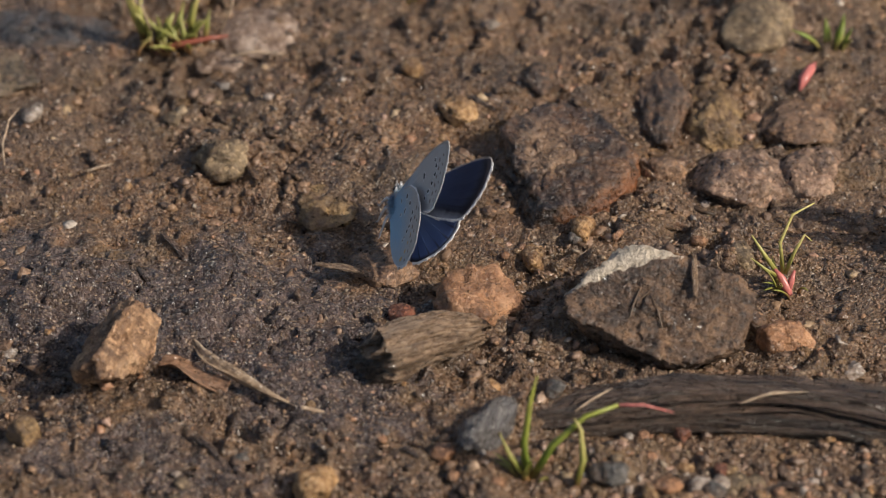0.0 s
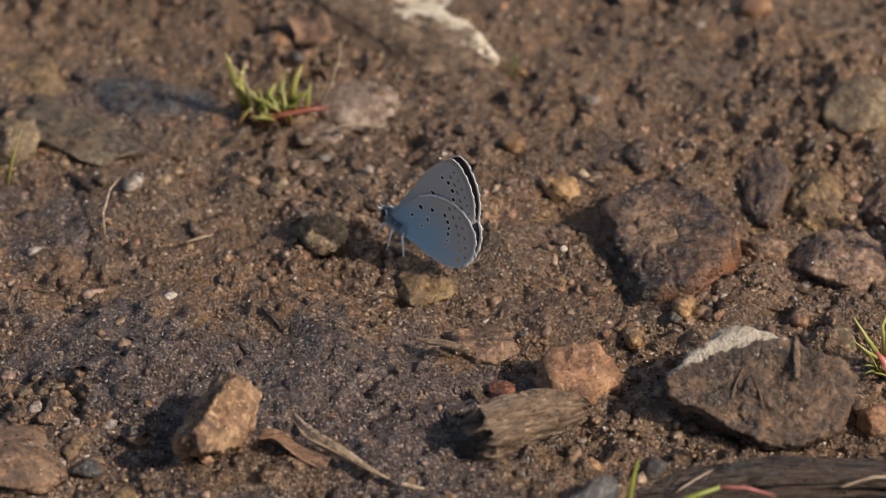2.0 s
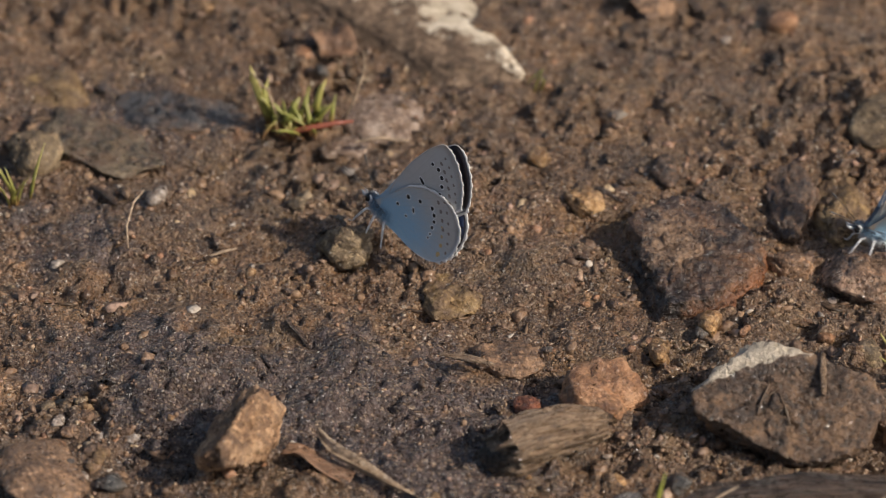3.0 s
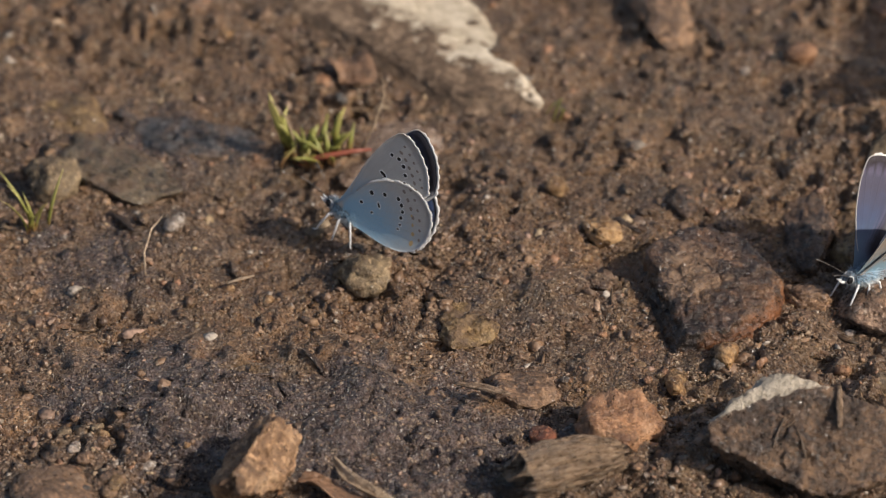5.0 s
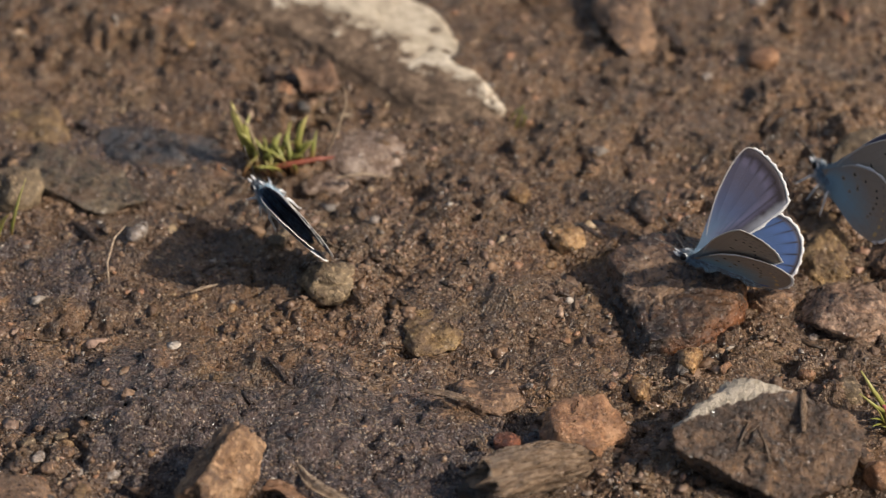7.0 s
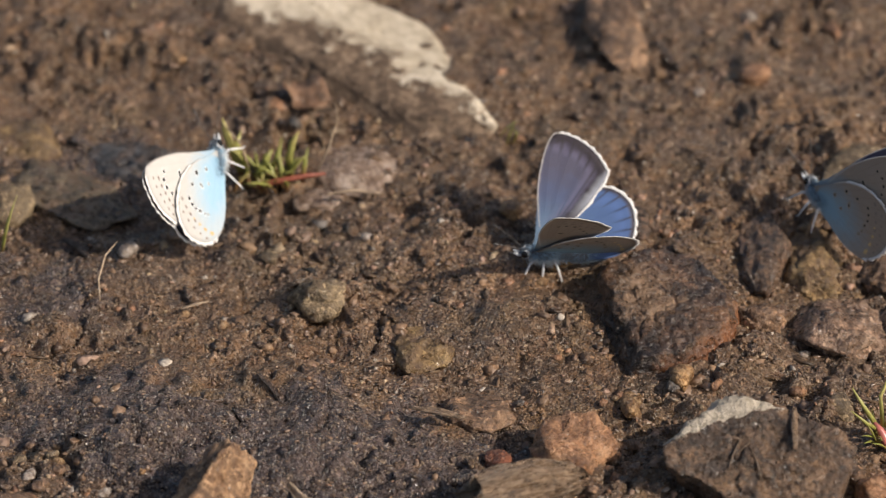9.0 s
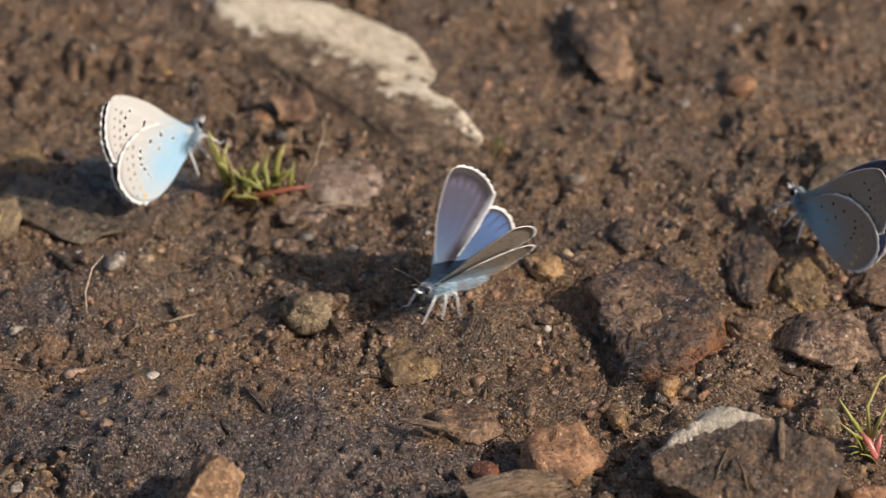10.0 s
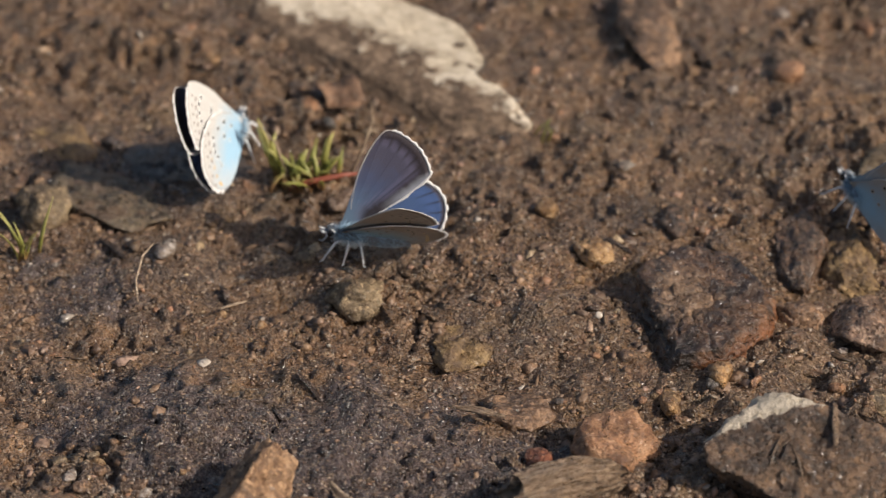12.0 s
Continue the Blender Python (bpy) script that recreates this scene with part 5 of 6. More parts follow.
def build_wing(name, shape, side, hind, thing, first, last, brown):
    """A wing: thin blade with upper and under side; first, last: the corners between which the fringe runs."""
    rim = outline(shape)
    lo, hi = first * 5, last * 5
    margin = rim[lo:hi + 1]
    rows = 14
    bm = bmesh.new()
    lay = bm.verts.layers.float.new("edge")
    drop = -0.3 if hind else 0.0
    sheets = []
    root_a, root_b = np.array(ROOTS[hind][0]), np.array(ROOTS[hind][1])
    for z0 in (0.04, -0.04):
        grid = []
        for i, p in enumerate(rim):
            root = root_a + (root_b - root_a) * i / (len(rim) - 1)
            line = []
            for k in range(rows + 1):
                q = root + (p - root) * (k / rows)
                v = bm.verts.new(Vector((float(q[0]), float(side * q[1]), z0 + drop + wing_lift(q, hind))) * MM)
                v[lay] = float(np.min(np.hypot(*(margin - q).T)))
                line.append(v)
            grid.append(line)
        sheets.append(grid)
    for idx, grid in enumerate(sheets):
        for i in range(len(rim) - 1):
            fs = [(grid[i][k], grid[i][k + 1], grid[i + 1][k + 1], grid[i + 1][k]) for k in range(rows)]
            for f in fs:
                up = (idx == 0) == (side > 0)
                face = bm.faces.new(f[::-1] if up else f)
                face.material_index = idx
    g0, g1 = sheets
    for i in range(len(rim) - 1):
        f = (g0[i][-1], g1[i][-1], g1[i + 1][-1], g0[i + 1][-1])
        bm.faces.new(f)
    wing = part(name, bm, (OVER[hind, brown], UNDER[hind, brown]), thing)
    # fringe
    rng = np.random.default_rng(7 + hind)
    bm = bmesh.new()
    prev = None
    fine = np.repeat(margin[:-1], 3, axis=0) + np.tile(np.array([0, 1 / 3, 2 / 3])[:, None], (len(margin) - 1, 1)) * np.repeat(np.diff(margin, axis=0), 3, axis=0)
    for i in range(len(fine) - 1):
        p, d = fine[i], fine[min(i + 1, len(fine) - 1)] - fine[max(i - 1, 0)]
        n = np.array((d[1], -d[0])) / max(np.hypot(*d), 1e-9)
        if n @ p < 0:
            n = -n
        s = min(1, i / 4, (len(fine) - 2 - i) / 4)
        if not hind and i > 0.88 * len(fine):
            s *= 0.4
        out = ((0.22 if hind else 0.15) + 0.14 * s + 0.05 * rng.normal() + 0.09 * math.sin(i * 0.55)) * (0.5 + 0.5 * s)
        ring = []
        for q, z in ((p - n * 0.14, 0.07), (p - n * 0.14, -0.07), (p + n * out, -0.02), (p + n * out, 0.02)):
            ring.append(bm.verts.new(Vector((float(q[0]), float(side * q[1]), z + drop + wing_lift(p, hind))) * MM))
        if prev:
            for k in range(4):
                bm.faces.new((prev[k], prev[(k + 1) % 4], ring[(k + 1) % 4], ring[k]))
        prev = ring
    bmesh.ops.recalc_face_normals(bm, faces=bm.faces)
    part("fringe", bm, FRINGE, wing, "white hairy wing fringe")
    # pale leading edge
    bm = bmesh.new()
    lead = rim[1:lo + 3] if not hind else rim[2:lo + 8]
    tube(bm, [Vector((float(q[0]), float(side * q[1]), drop + wing_lift(q, hind) - 0.02)) * MM for q in lead], [(0.13 - 0.04 * abs(2 * i / len(lead) - 1)) * MM for i in range(len(lead))], 6)
    part("leading_edge", bm, EDGE, wing, "pale leading edge of the wing")
    # spots of the underside
    def discs(label, mat, spots, depth, nm, single=False):
        if single:
            for one in spots:
                discs(label, mat, [one], depth, nm)
            return
        bm = bmesh.new()
        for r, a, size, long in spots:
            q = polar(r, a)
            z = drop + wing_lift(q, hind) - 0.03
            th = radians(a)
            top, low = [], []
            for k in range(12):
                c, s = math.cos(2 * math.pi * k / 12) * size * long, math.sin(2 * math.pi * k / 12) * size
                x, y = q[0] + s * -math.cos(th) - c * math.sin(th) * 1, q[1] + s * math.sin(th) - c * math.cos(th)
                lift = drop + wing_lift((x, y), hind) - 0.045
                top.append(bm.verts.new(Vector((x, side * y, lift - depth)) * MM))
                low.append(bm.verts.new(Vector((x, side * y, lift + 0.02)) * MM))
            bm.faces.new(top)
            for k in range(12):
                bm.faces.new((top[k], top[(k + 1) % 12], low[(k + 1) % 12], low[k]))
        bmesh.ops.recalc_face_normals(bm, faces=bm.faces)
        ob = part(nm, bm, mat, wing, label, smooth=False)
        if len(spots) > 1:
            tagged(ob, kind="stuff")
    if hind:
        row = [(6.6, 51, 0.36, 1.1), (8.8, 43, 0.32, 1.1), (11.0, 36, 0.3, 1.2), (11.2, 30, 0.3, 1.2), (11.1, 24, 0.28, 1.1), (10.7, 18, 0.27, 1.2), (10.5, 11, 0.2, 1), (10.2, 6, 0.18, 1)]
        row += [(3.8, 42, 0.28, 1), (5.3, 18, 0.2, 1), (6.9, 31, 0.18, 2.6)]
        lune = [(13.0 - 0.1 * k, -1 + 7.5 * k, 0.34 - 0.06 * k, 1.5) for k in range(4)]
        dots = [(14.2 - 0.05 * k, -4 + 7.5 * k, 0.22, 1.3) for k in range(7)] + [(12.9 - 0.1 * k, 20 + 7.0 * k, 0.26, 1.5) for k in range(4)]
    else:
        row = [(14.3, 71, 0.27, 1.1), (14.8, 66, 0.31, 1.1), (14.6, 60.5, 0.33, 1.1), (13.9, 55, 0.3, 1.1), (12.9, 50, 0.3, 1), (12.1, 45, 0.28, 1), (10.4, 65, 0.27, 2.5)]
        lune = []
        dots = [(17.3 - 0.3 * k, 69 - 5 * k, 0.2, 1.3) for k in range(6)] + [(16.0 - 0.3 * k, 68 - 5 * k, 0.24, 1.6) for k in range(6)]
    discs("pale ring round a spot", RING if not brown else BROWNRING, [(r, a, s + 0.14, 1 + (g - 1) * 0.75) for r, a, s, g in row], 0.012, "spot_ring", True)
    discs("black spot", SPOT, [(r, a, s * (0.7 if brown else 1.08), g) for r, a, s, g in row], 0.026, "spot", True)
    discs("faint brown edge dot", EDGEDOT, dots, 0.015, "edge_dot", True)
    if lune:
        discs("pale orange crescent", LUNULE, lune, 0.02, "crescent", True)
    return wing


def ellipsoid(bm, centre, radii, seg=18, rings=12):
    m = Matrix.Translation(Vector(centre) * MM) @ Matrix.Diagonal((*[r * MM for r in radii], 1))
    return bmesh.ops.create_uvsphere(bm, u_segments=seg, v_segments=rings, radius=1, matrix=m)["verts"]


def fur_mesh(rng, centre, radii, count, length, back=0.7, low=-1.0, high=1.0):
    bm = bmesh.new()
    for _ in range(count):
        n = Vector(rng.normal(size=3)).normalized()
        if not low <= n.z <= high:
            continue
        p = Vector((centre[0] + n.x * radii[0], centre[1] + n.y * radii[1], centre[2] + n.z * radii[2])) * MM
        d = (n + Vector((-back, 0, -0.1))).normalized() * float(rng.uniform(*length)) * MM
        side = d.cross(Vector(rng.normal(size=3))).normalized() * 0.055 * MM
        other = d.cross(side).normalized() * 0.055 * MM
        a, b, c, t = bm.verts.new(p + side), bm.verts.new(p - side), bm.verts.new(p + other), bm.verts.new(p + d)
        bm.faces.new((a, b, t)), bm.faces.new((b, c, t)), bm.faces.new((c, a, t))
    return bm


def build_butterfly(brown=False):
    """Faces +x, left is +y. Its origin is at the wing roots, 5 mm over the ground."""
    rng = np.random.default_rng(33)
    b = new("butterfly")
    bm = bmesh.new()
    ellipsoid(bm, (0.6, 0, -0.6), (2.7, 1.35, 1.45))
    part("thorax", bm, CHITIN, b)
    part("thorax_fur", fur_mesh(rng, (0.5, 0, -0.6), (2.7, 1.35, 1.45), 1600, (0.5, 1.4), 0.7, -0.25), FUR, b, "long steel-blue hair")
    part("breast_fur", fur_mesh(rng, (0.5, 0, -0.75), (2.7, 1.35, 1.5), 1900, (0.5, 1.5), 0.5, -1.0, -0.1), WHITEFUR, b, "long whitish hair")
    bm = bmesh.new()
    path = [Vector((-1.4 - 8.0 * s, 0, -1.0 - 0.9 * s)) * MM for s in np.linspace(0, 1, 17)]
    rad = [(1.15 * (1 - 0.75 * s ** 2.5) + 0.06 * (i % 2)) * MM for i, s in enumerate(np.linspace(0, 1, 17))]
    tube(bm, path, rad, 14)
    part("abdomen", bm, CHITIN, b)
    part("abdomen_fur", fur_mesh(rng, (-4.6, 0, -1.3), (3.8, 1.1, 1.1), 800, (0.3, 0.8), 1.2), FUR, b, "short pale blue hair")
    bm = bmesh.new()
    ellipsoid(bm, (3.7, 0, -0.5), (0.95, 0.95, 0.9))
    head = part("head", bm, CHITIN, b)
    part("head_fur", fur_mesh(rng, (3.7, 0, -0.35), (0.9, 0.8, 0.85), 320, (0.3, 0.7), 0.2), HEADFUR, head, "dark blue-grey hair")
    for s in (1, -1):
        bm = bmesh.new()
        ellipsoid(bm, (4.0, 0.78 * s, -0.35), (0.62, 0.42, 0.74), 16, 10)
        part("eye", bm, EYE, head, "glossy black eye")
        bm = bmesh.new()
        ellipsoid(bm, (3.9, 0.70 * s, -0.45), (0.74, 0.34, 0.84), 16, 10)
        part("eye_rim", bm, FRINGE, head, "white rim round the eye")
        bm = bmesh.new()
        tube(bm, [Vector(p) * MM for p in ((4.3, 0.3 * s, -0.8), (5.2, 0.35 * s, -0.6), (5.9, 0.35 * s, -0.2))], [0.25 * MM, 0.28 * MM, 0.06 * MM], 7)
        part("palp", bm, LEG, head, "pale palp")
        bm = bmesh.new()
        pts, rad = [], []
        for i in range(30):
            t = i / 29
            pts.append(Vector((4.2 + 5.0 * t, s * (0.35 + 2.2 * t), 0.2 + 4.2 * t - 1.0 * t * t)) * MM)
            rad.append((0.055 + 0.012 * (i % 2) + (0.11 * math.sin(math.pi * (t - 0.8) / 0.22) if t > 0.8 else 0)) * MM)
        tube(bm, pts, rad, 6)
        part("antenna", bm, ANTENNA, head, "dark banded clubbed antenna")
        for x, reach, fwd in ((2.0, 1.5, 2.4), (0.8, 1.9, 0.4), (-0.4, 1.8, -1.6)):
            hip, knee = Vector((x, 0.8 * s, -1.5)), Vector((x + fwd * 0.45, s * (0.8 + reach * 0.75), -1.3))
            foot = Vector((x + fwd * 1.1, s * (0.8 + reach), -5.2))
            bm = bmesh.new()
            ankle = knee.lerp(foot, 0.8) + Vector((0, 0, 0.15))
            tube(bm, [hip * MM, hip.lerp(knee, 0.5) * MM, knee * MM], [0.2 * MM, 0.24 * MM, 0.17 * MM], 7)
            tube(bm, [knee * MM, knee.lerp(ankle, 0.4) * MM, ankle * MM, foot * MM, (foot + Vector((fwd * 0.25, 0.3 * s, -0.05))) * MM], [0.17 * MM, 0.2 * MM, 0.14 * MM, 0.1 * MM, 0.05 * MM], 7)
            part("leg", bm, LEG, b, "thin white hairy leg")
    for side, nm in ((1, "left"), (-1, "right")):
        build_wing(nm + "_forewing", FORE, side, False, b, 5, 13, brown)
        build_wing(nm + "_hindwing", HIND, side, True, b, 1, 10, brown)
    return b


first = build_butterfly()
tagged(first, "small blue butterfly with grey spotted underside, walking on damp soil", "butterfly", "butterflies")
second = build_butterfly(True)
tagged(second, "small blue butterfly with half-open violet-blue wings, brown beneath", "butterfly", "butterflies")
third = copy_thing(second, pose(0.06, 0.02, 0.005))
tagged(third, "small blue butterfly with closed brown-grey wings beside a stone")


def stance(x, y, z, head, pitch, roll):
    """A butterfly's pose; millimetres and degrees. Heading 0 faces -x and turns towards +y."""
    return pose(x * MM, y * MM, z * MM, roll, -pitch, 180 - head)


def spread(side, open_, sweep):
    """A wing's pose on its body: open_ 0 stands straight up, 90 lies flat; sweep draws it forward."""
    return pose(1.2 * MM, 0.6 * side * MM, 0.6 * MM, side * (90 - open_)) @ pose(0, 0, 0, 0, 0, -side * sweep)


def wing_of(thing, name):
    return next(c for c in thing.children if c.name.split(".")[0] == name)


def motions():
    walk(first, [
        (0, stance(8.2, -23.75, 5.06, 88.0, 10.1, 12.0)),
        (0.5, stance(4.89, -19.72, 5.08, 57.6, 10.2, 4.6)),
        (1, stance(4.02, -17.71, 7.45, 44.6, 19.7, -2.9)),
        (1.5, stance(-3.03, -14.66, 7.72, 27.4, 12.9, -2.9)),
        (2, stance(-7.27, -8.73, 6.18, 40.2, 6.0, -1.2)),
        (2.5, stance(-10.12, -6.15, 8.03, 34.1, 13.0, 1.0)),
        (3, stance(-13.97, -3.68, 7.49, 43.1, 13.4, 5.2)),
        (5, stance(-22.95, 3.40, 7.62, 31.0, 8.1, 3.8)),
        (5.5, stance(-24.48, 4.71, 7.36, 17.8, 12.2, -2.4)),
        (6, stance(-26.00, 6.16, 8.34, 22.6, 15.9, -5.6)),
        (6.2, stance(-25.44, 3.61, 9.84, 35.3, 20.0, -10.0)),
        (6.5, stance(-27.30, 7.74, 8.35, 35.3, 21.5, -18.2)),
        (6.7, stance(-28.42, 7.06, 8.04, 39.2, 17.6, -26.3)),
        (8.5, stance(-36.90, 13.38, 9.78, 69.0, 33.0, -34.0)),
        (9, stance(-38.55, 18.83, 9.78, 94.1, 32.8, -26.8)),
        (9.5, stance(-39.75, 27.25, 7.18, 110.6, 24.3, -19.6)),
        (10, stance(-41.74, 30.91, 8.52, 126.4, 21.6, -10.6)),
        (10.5, stance(-42.44, 25.04, 10.54, 130.7, 30.2, -5.5)),
        (11, stance(-41.98, 27.93, 9.97, 128.2, 28.6, -8.7)),
        (11.5, stance(-41.61, 29.29, 8.54, 106.9, 24.2, -6.8)),
        (12, stance(-41.30, 33.13, 6.38, 104.0, 12.6, -11.7)),
    ])
    walk(wing_of(first, "left_forewing"), [
        (0, spread(1, -12, 6.0)),
        (0.5, spread(1, -5.0, 0.5)),
        (1, spread(1, 2.6, -14.3)),
        (1.5, spread(1, -0.4, -14.3)),
        (2, spread(1, -4.7, -11.4)),
        (2.5, spread(1, -4.7, -9.4)),
        (3, spread(1, -5.3, -5.2)),
        (5, spread(1, -5.0, -5.2)),
        (5.5, spread(1, 6.2, -2.6)),
        (6, spread(1, 6.7, -1.2)),
        (6.2, spread(1, 7.2, -7.3)),
        (6.5, spread(1, 8.2, -8.8)),
        (6.7, spread(1, 9.3, -9.7)),
        (8.5, spread(1, 8.5, -19.0)),
        (9, spread(1, 7.2, -10.7)),
        (9.5, spread(1, 11.0, -7.3)),
        (10, spread(1, 7.4, -9.6)),
        (10.5, spread(1, 0.5, -19.9)),
        (11, spread(1, 6.9, -11.8)),
        (11.5, spread(1, 12.0, -6.8)),
        (12, spread(1, 12.0, -9.0)),
    ])
    walk(wing_of(first, "left_hindwing"), [
        (0, spread(1, -6, 1.8)),
        (0.5, spread(1, -3.5, 0.1)),
        (1, spread(1, 4.1, -3.6)),
        (1.5, spread(1, 1.1, -3.6)),
        (2, spread(1, -3.2, -2.9)),
        (2.5, spread(1, -3.2, -2.4)),
        (3, spread(1, -3.8, -1.3)),
        (5, spread(1, -3.5, -1.3)),
        (5.5, spread(1, 7.7, -0.7)),
        (6, spread(1, 8.2, -0.3)),
        (6.2, spread(1, 9.1, -1.8)),
        (6.5, spread(1, 9.7, -2.2)),
        (6.7, spread(1, 11.8, -2.4)),
        (8.5, spread(1, 10.0, -4.8)),
        (9, spread(1, 8.7, -2.7)),
        (9.5, spread(1, 12.5, -1.8)),
        (10, spread(1, 8.9, -2.4)),
        (10.5, spread(1, 2.0, -5.0)),
        (11, spread(1, 8.4, -3.0)),
        (11.5, spread(1, 13.5, -1.7)),
        (12, spread(1, 13.5, -2.2)),
    ])
    walk(wing_of(first, "right_forewing"), [
        (0, spread(-1, 37, 6.0)),
        (0.5, spread(-1, 18, -1.4)),
        (1, spread(-1, 4.8, -17.8)),
        (1.5, spread(-1, 6.5, -18.0)),
        (2, spread(-1, 9.6, -12.6)),
        (2.5, spread(-1, 10.9, -13.8)),
        (3, spread(-1, 12.4, -8.1)),
        (5, spread(-1, 16.9, -8.4)),
        (5.5, spread(-1, 3.3, -3.5)),
        (6, spread(-1, -0.7, -5.8)),
        (6.2, spread(-1, -1.2, -9.6)),
        (6.5, spread(-1, 6.0, -14.2)),
        (6.7, spread(-1, 4.0, -13.7)),
        (8.5, spread(-1, -5.9, -17.0)),
        (9, spread(-1, -5.7, -8.6)),
        (9.5, spread(-1, -5.5, -3.1)),
        (10, spread(-1, -5.0, -6.4)),
        (10.5, spread(-1, 2.3, -15.2)),
        (11, spread(-1, -5.3, -9.9)),
        (11.5, spread(-1, -4.5, -4.0)),
        (12, spread(-1, -4.6, -6.0)),
    ])
    walk(wing_of(first, "right_hindwing"), [
        (0, spread(-1, 39, 9.0)),
        (0.5, spread(-1, 19.5, -0.3)),
        (1, spread(-1, 6.3, -4.5)),
        (1.5, spread(-1, 8.0, -4.5)),
        (2, spread(-1, 11.1, -3.1)),
        (2.5, spread(-1, 12.4, -3.5)),
        (3, spread(-1, 13.9, -2.0)),
        (5, spread(-1, 18.4, -2.1)),
        (5.5, spread(-1, 4.8, -0.9)),
        (6, spread(-1, 0.8, -1.4)),
        (6.2, spread(-1, 0.3, -2.4)),
        (6.5, spread(-1, 7.5, -3.5)),
        (6.7, spread(-1, 5.5, -3.4)),
        (8.5, spread(-1, -4.4, -4.2)),
        (9, spread(-1, -4.2, -2.1)),
        (9.5, spread(-1, -4.0, -0.8)),
        (10, spread(-1, -3.5, -1.6)),
        (10.5, spread(-1, 4.3, -3.8)),
        (11, spread(-1, -3.8, -2.5)),
        (11.5, spread(-1, -3.0, -1.0)),
        (12, spread(-1, -3.1, -1.5)),
    ])
    walk(second, [
        (0, stance(94.00, -32.00, 5.00, 0.0, 0.0, 0.0)),
        (0.6, stance(86.00, -27.00, 5.00, 0.0, 0.0, 0.0)),
        (0.8, stance(83.00, -23.20, 5.00, 0.0, 0.0, 0.0)),
        (1.1, stance(83.50, -23.50, 5.00, 0.0, 0.0, 0.0)),
        (1.7, stance(88.00, -18.00, 5.00, 0.0, 5.0, 0.0)),
        (2.6, stance(69.00, -8.13, 5.10, 0.0, 5.0, 0.0)),
        (3, stance(65.50, -6.16, 5.59, 5.0, 10.0, 0.0)),
        (3.2, stance(62.00, -9.76, 5.99, 10.0, 12.0, 0.0)),
        (4, stance(62.50, -8.00, 5.00, -15.0, 6.0, 0.0)),
        (4.8, stance(61.00, -7.00, 5.00, -30.0, 4.0, 0.0)),
        (5, stance(60.24, -7.55, 5.00, -34.1, 5.8, -1.7)),
        (5.5, stance(59.13, -9.40, 4.96, -31.8, 4.1, -3.3)),
        (5.9, stance(50.70, -10.37, 4.92, -10.9, 3.7, -8.2)),
        (6.1, stance(49.92, -8.77, 4.99, 11.9, 9.8, -5.3)),
        (6.5, stance(46.32, -6.58, 5.48, 17.9, 8.9, -5.5)),
        (8.5, stance(23.43, 0.23, 6.85, 8.6, 9.8, -1.8)),
        (9, stance(16.46, 2.89, 5.07, -1.3, -0.1, -1.5)),
        (9.5, stance(10.19, 1.92, 4.98, -0.6, 0.4, -1.5)),
        (10, stance(1.60, -6.78, 8.52, -36.0, 10.0, -3.0)),
        (10.5, stance(-13.07, -6.69, 6.67, 23.3, 9.3, -2.1)),
        (11, stance(-14.25, -0.96, 6.67, 42.9, 9.7, 4.4)),
        (11.3, stance(-15.67, 1.49, 5.12, 62.2, 5.0, 9.6)),
        (11.5, stance(-16.33, 5.81, 5.87, 48.8, 11.1, 4.9)),
        (11.7, stance(-19.75, 4.44, 7.05, 27.0, 12.1, 0.0)),
        (12, stance(-21.05, 5.40, 6.70, -1.2, 8.7, -6.5)),
    ])
    walk(wing_of(second, "left_forewing"), [
        (0, spread(1, 10.0, 0.0)),
        (0.6, spread(1, 10.0, 0.0)),
        (0.8, spread(1, 10.0, 0.0)),
        (1.1, spread(1, 10.0, 0.0)),
        (1.7, spread(1, 10.0, 0.0)),
        (2.6, spread(1, 10.0, 0.0)),
        (3, spread(1, 8.0, 0.0)),
        (3.2, spread(1, 10.0, 0.0)),
        (4, spread(1, 20.0, 3.0)),
        (4.8, spread(1, 24.0, 6.0)),
        (5, spread(1, 23.4, 7.4)),
        (5.5, spread(1, 27.6, 10.0)),
        (5.9, spread(1, 36, 11.1)),
        (6.1, spread(1, 36, 4.6)),
        (6.5, spread(1, 26, -5.6)),
        (8.5, spread(1, 34, 7.1)),
        (9, spread(1, 37, 10.1)),
        (9.5, spread(1, 35, 3.9)),
        (10, spread(1, 33, 2.0)),
        (10.5, spread(1, 33, -0.2)),
        (11, spread(1, 18, 3.7)),
        (11.3, spread(1, 6.0, 7.2)),
        (11.5, spread(1, 12, 3.1)),
        (11.7, spread(1, 22, 0.6)),
        (12, spread(1, 34, -3.5)),
    ])
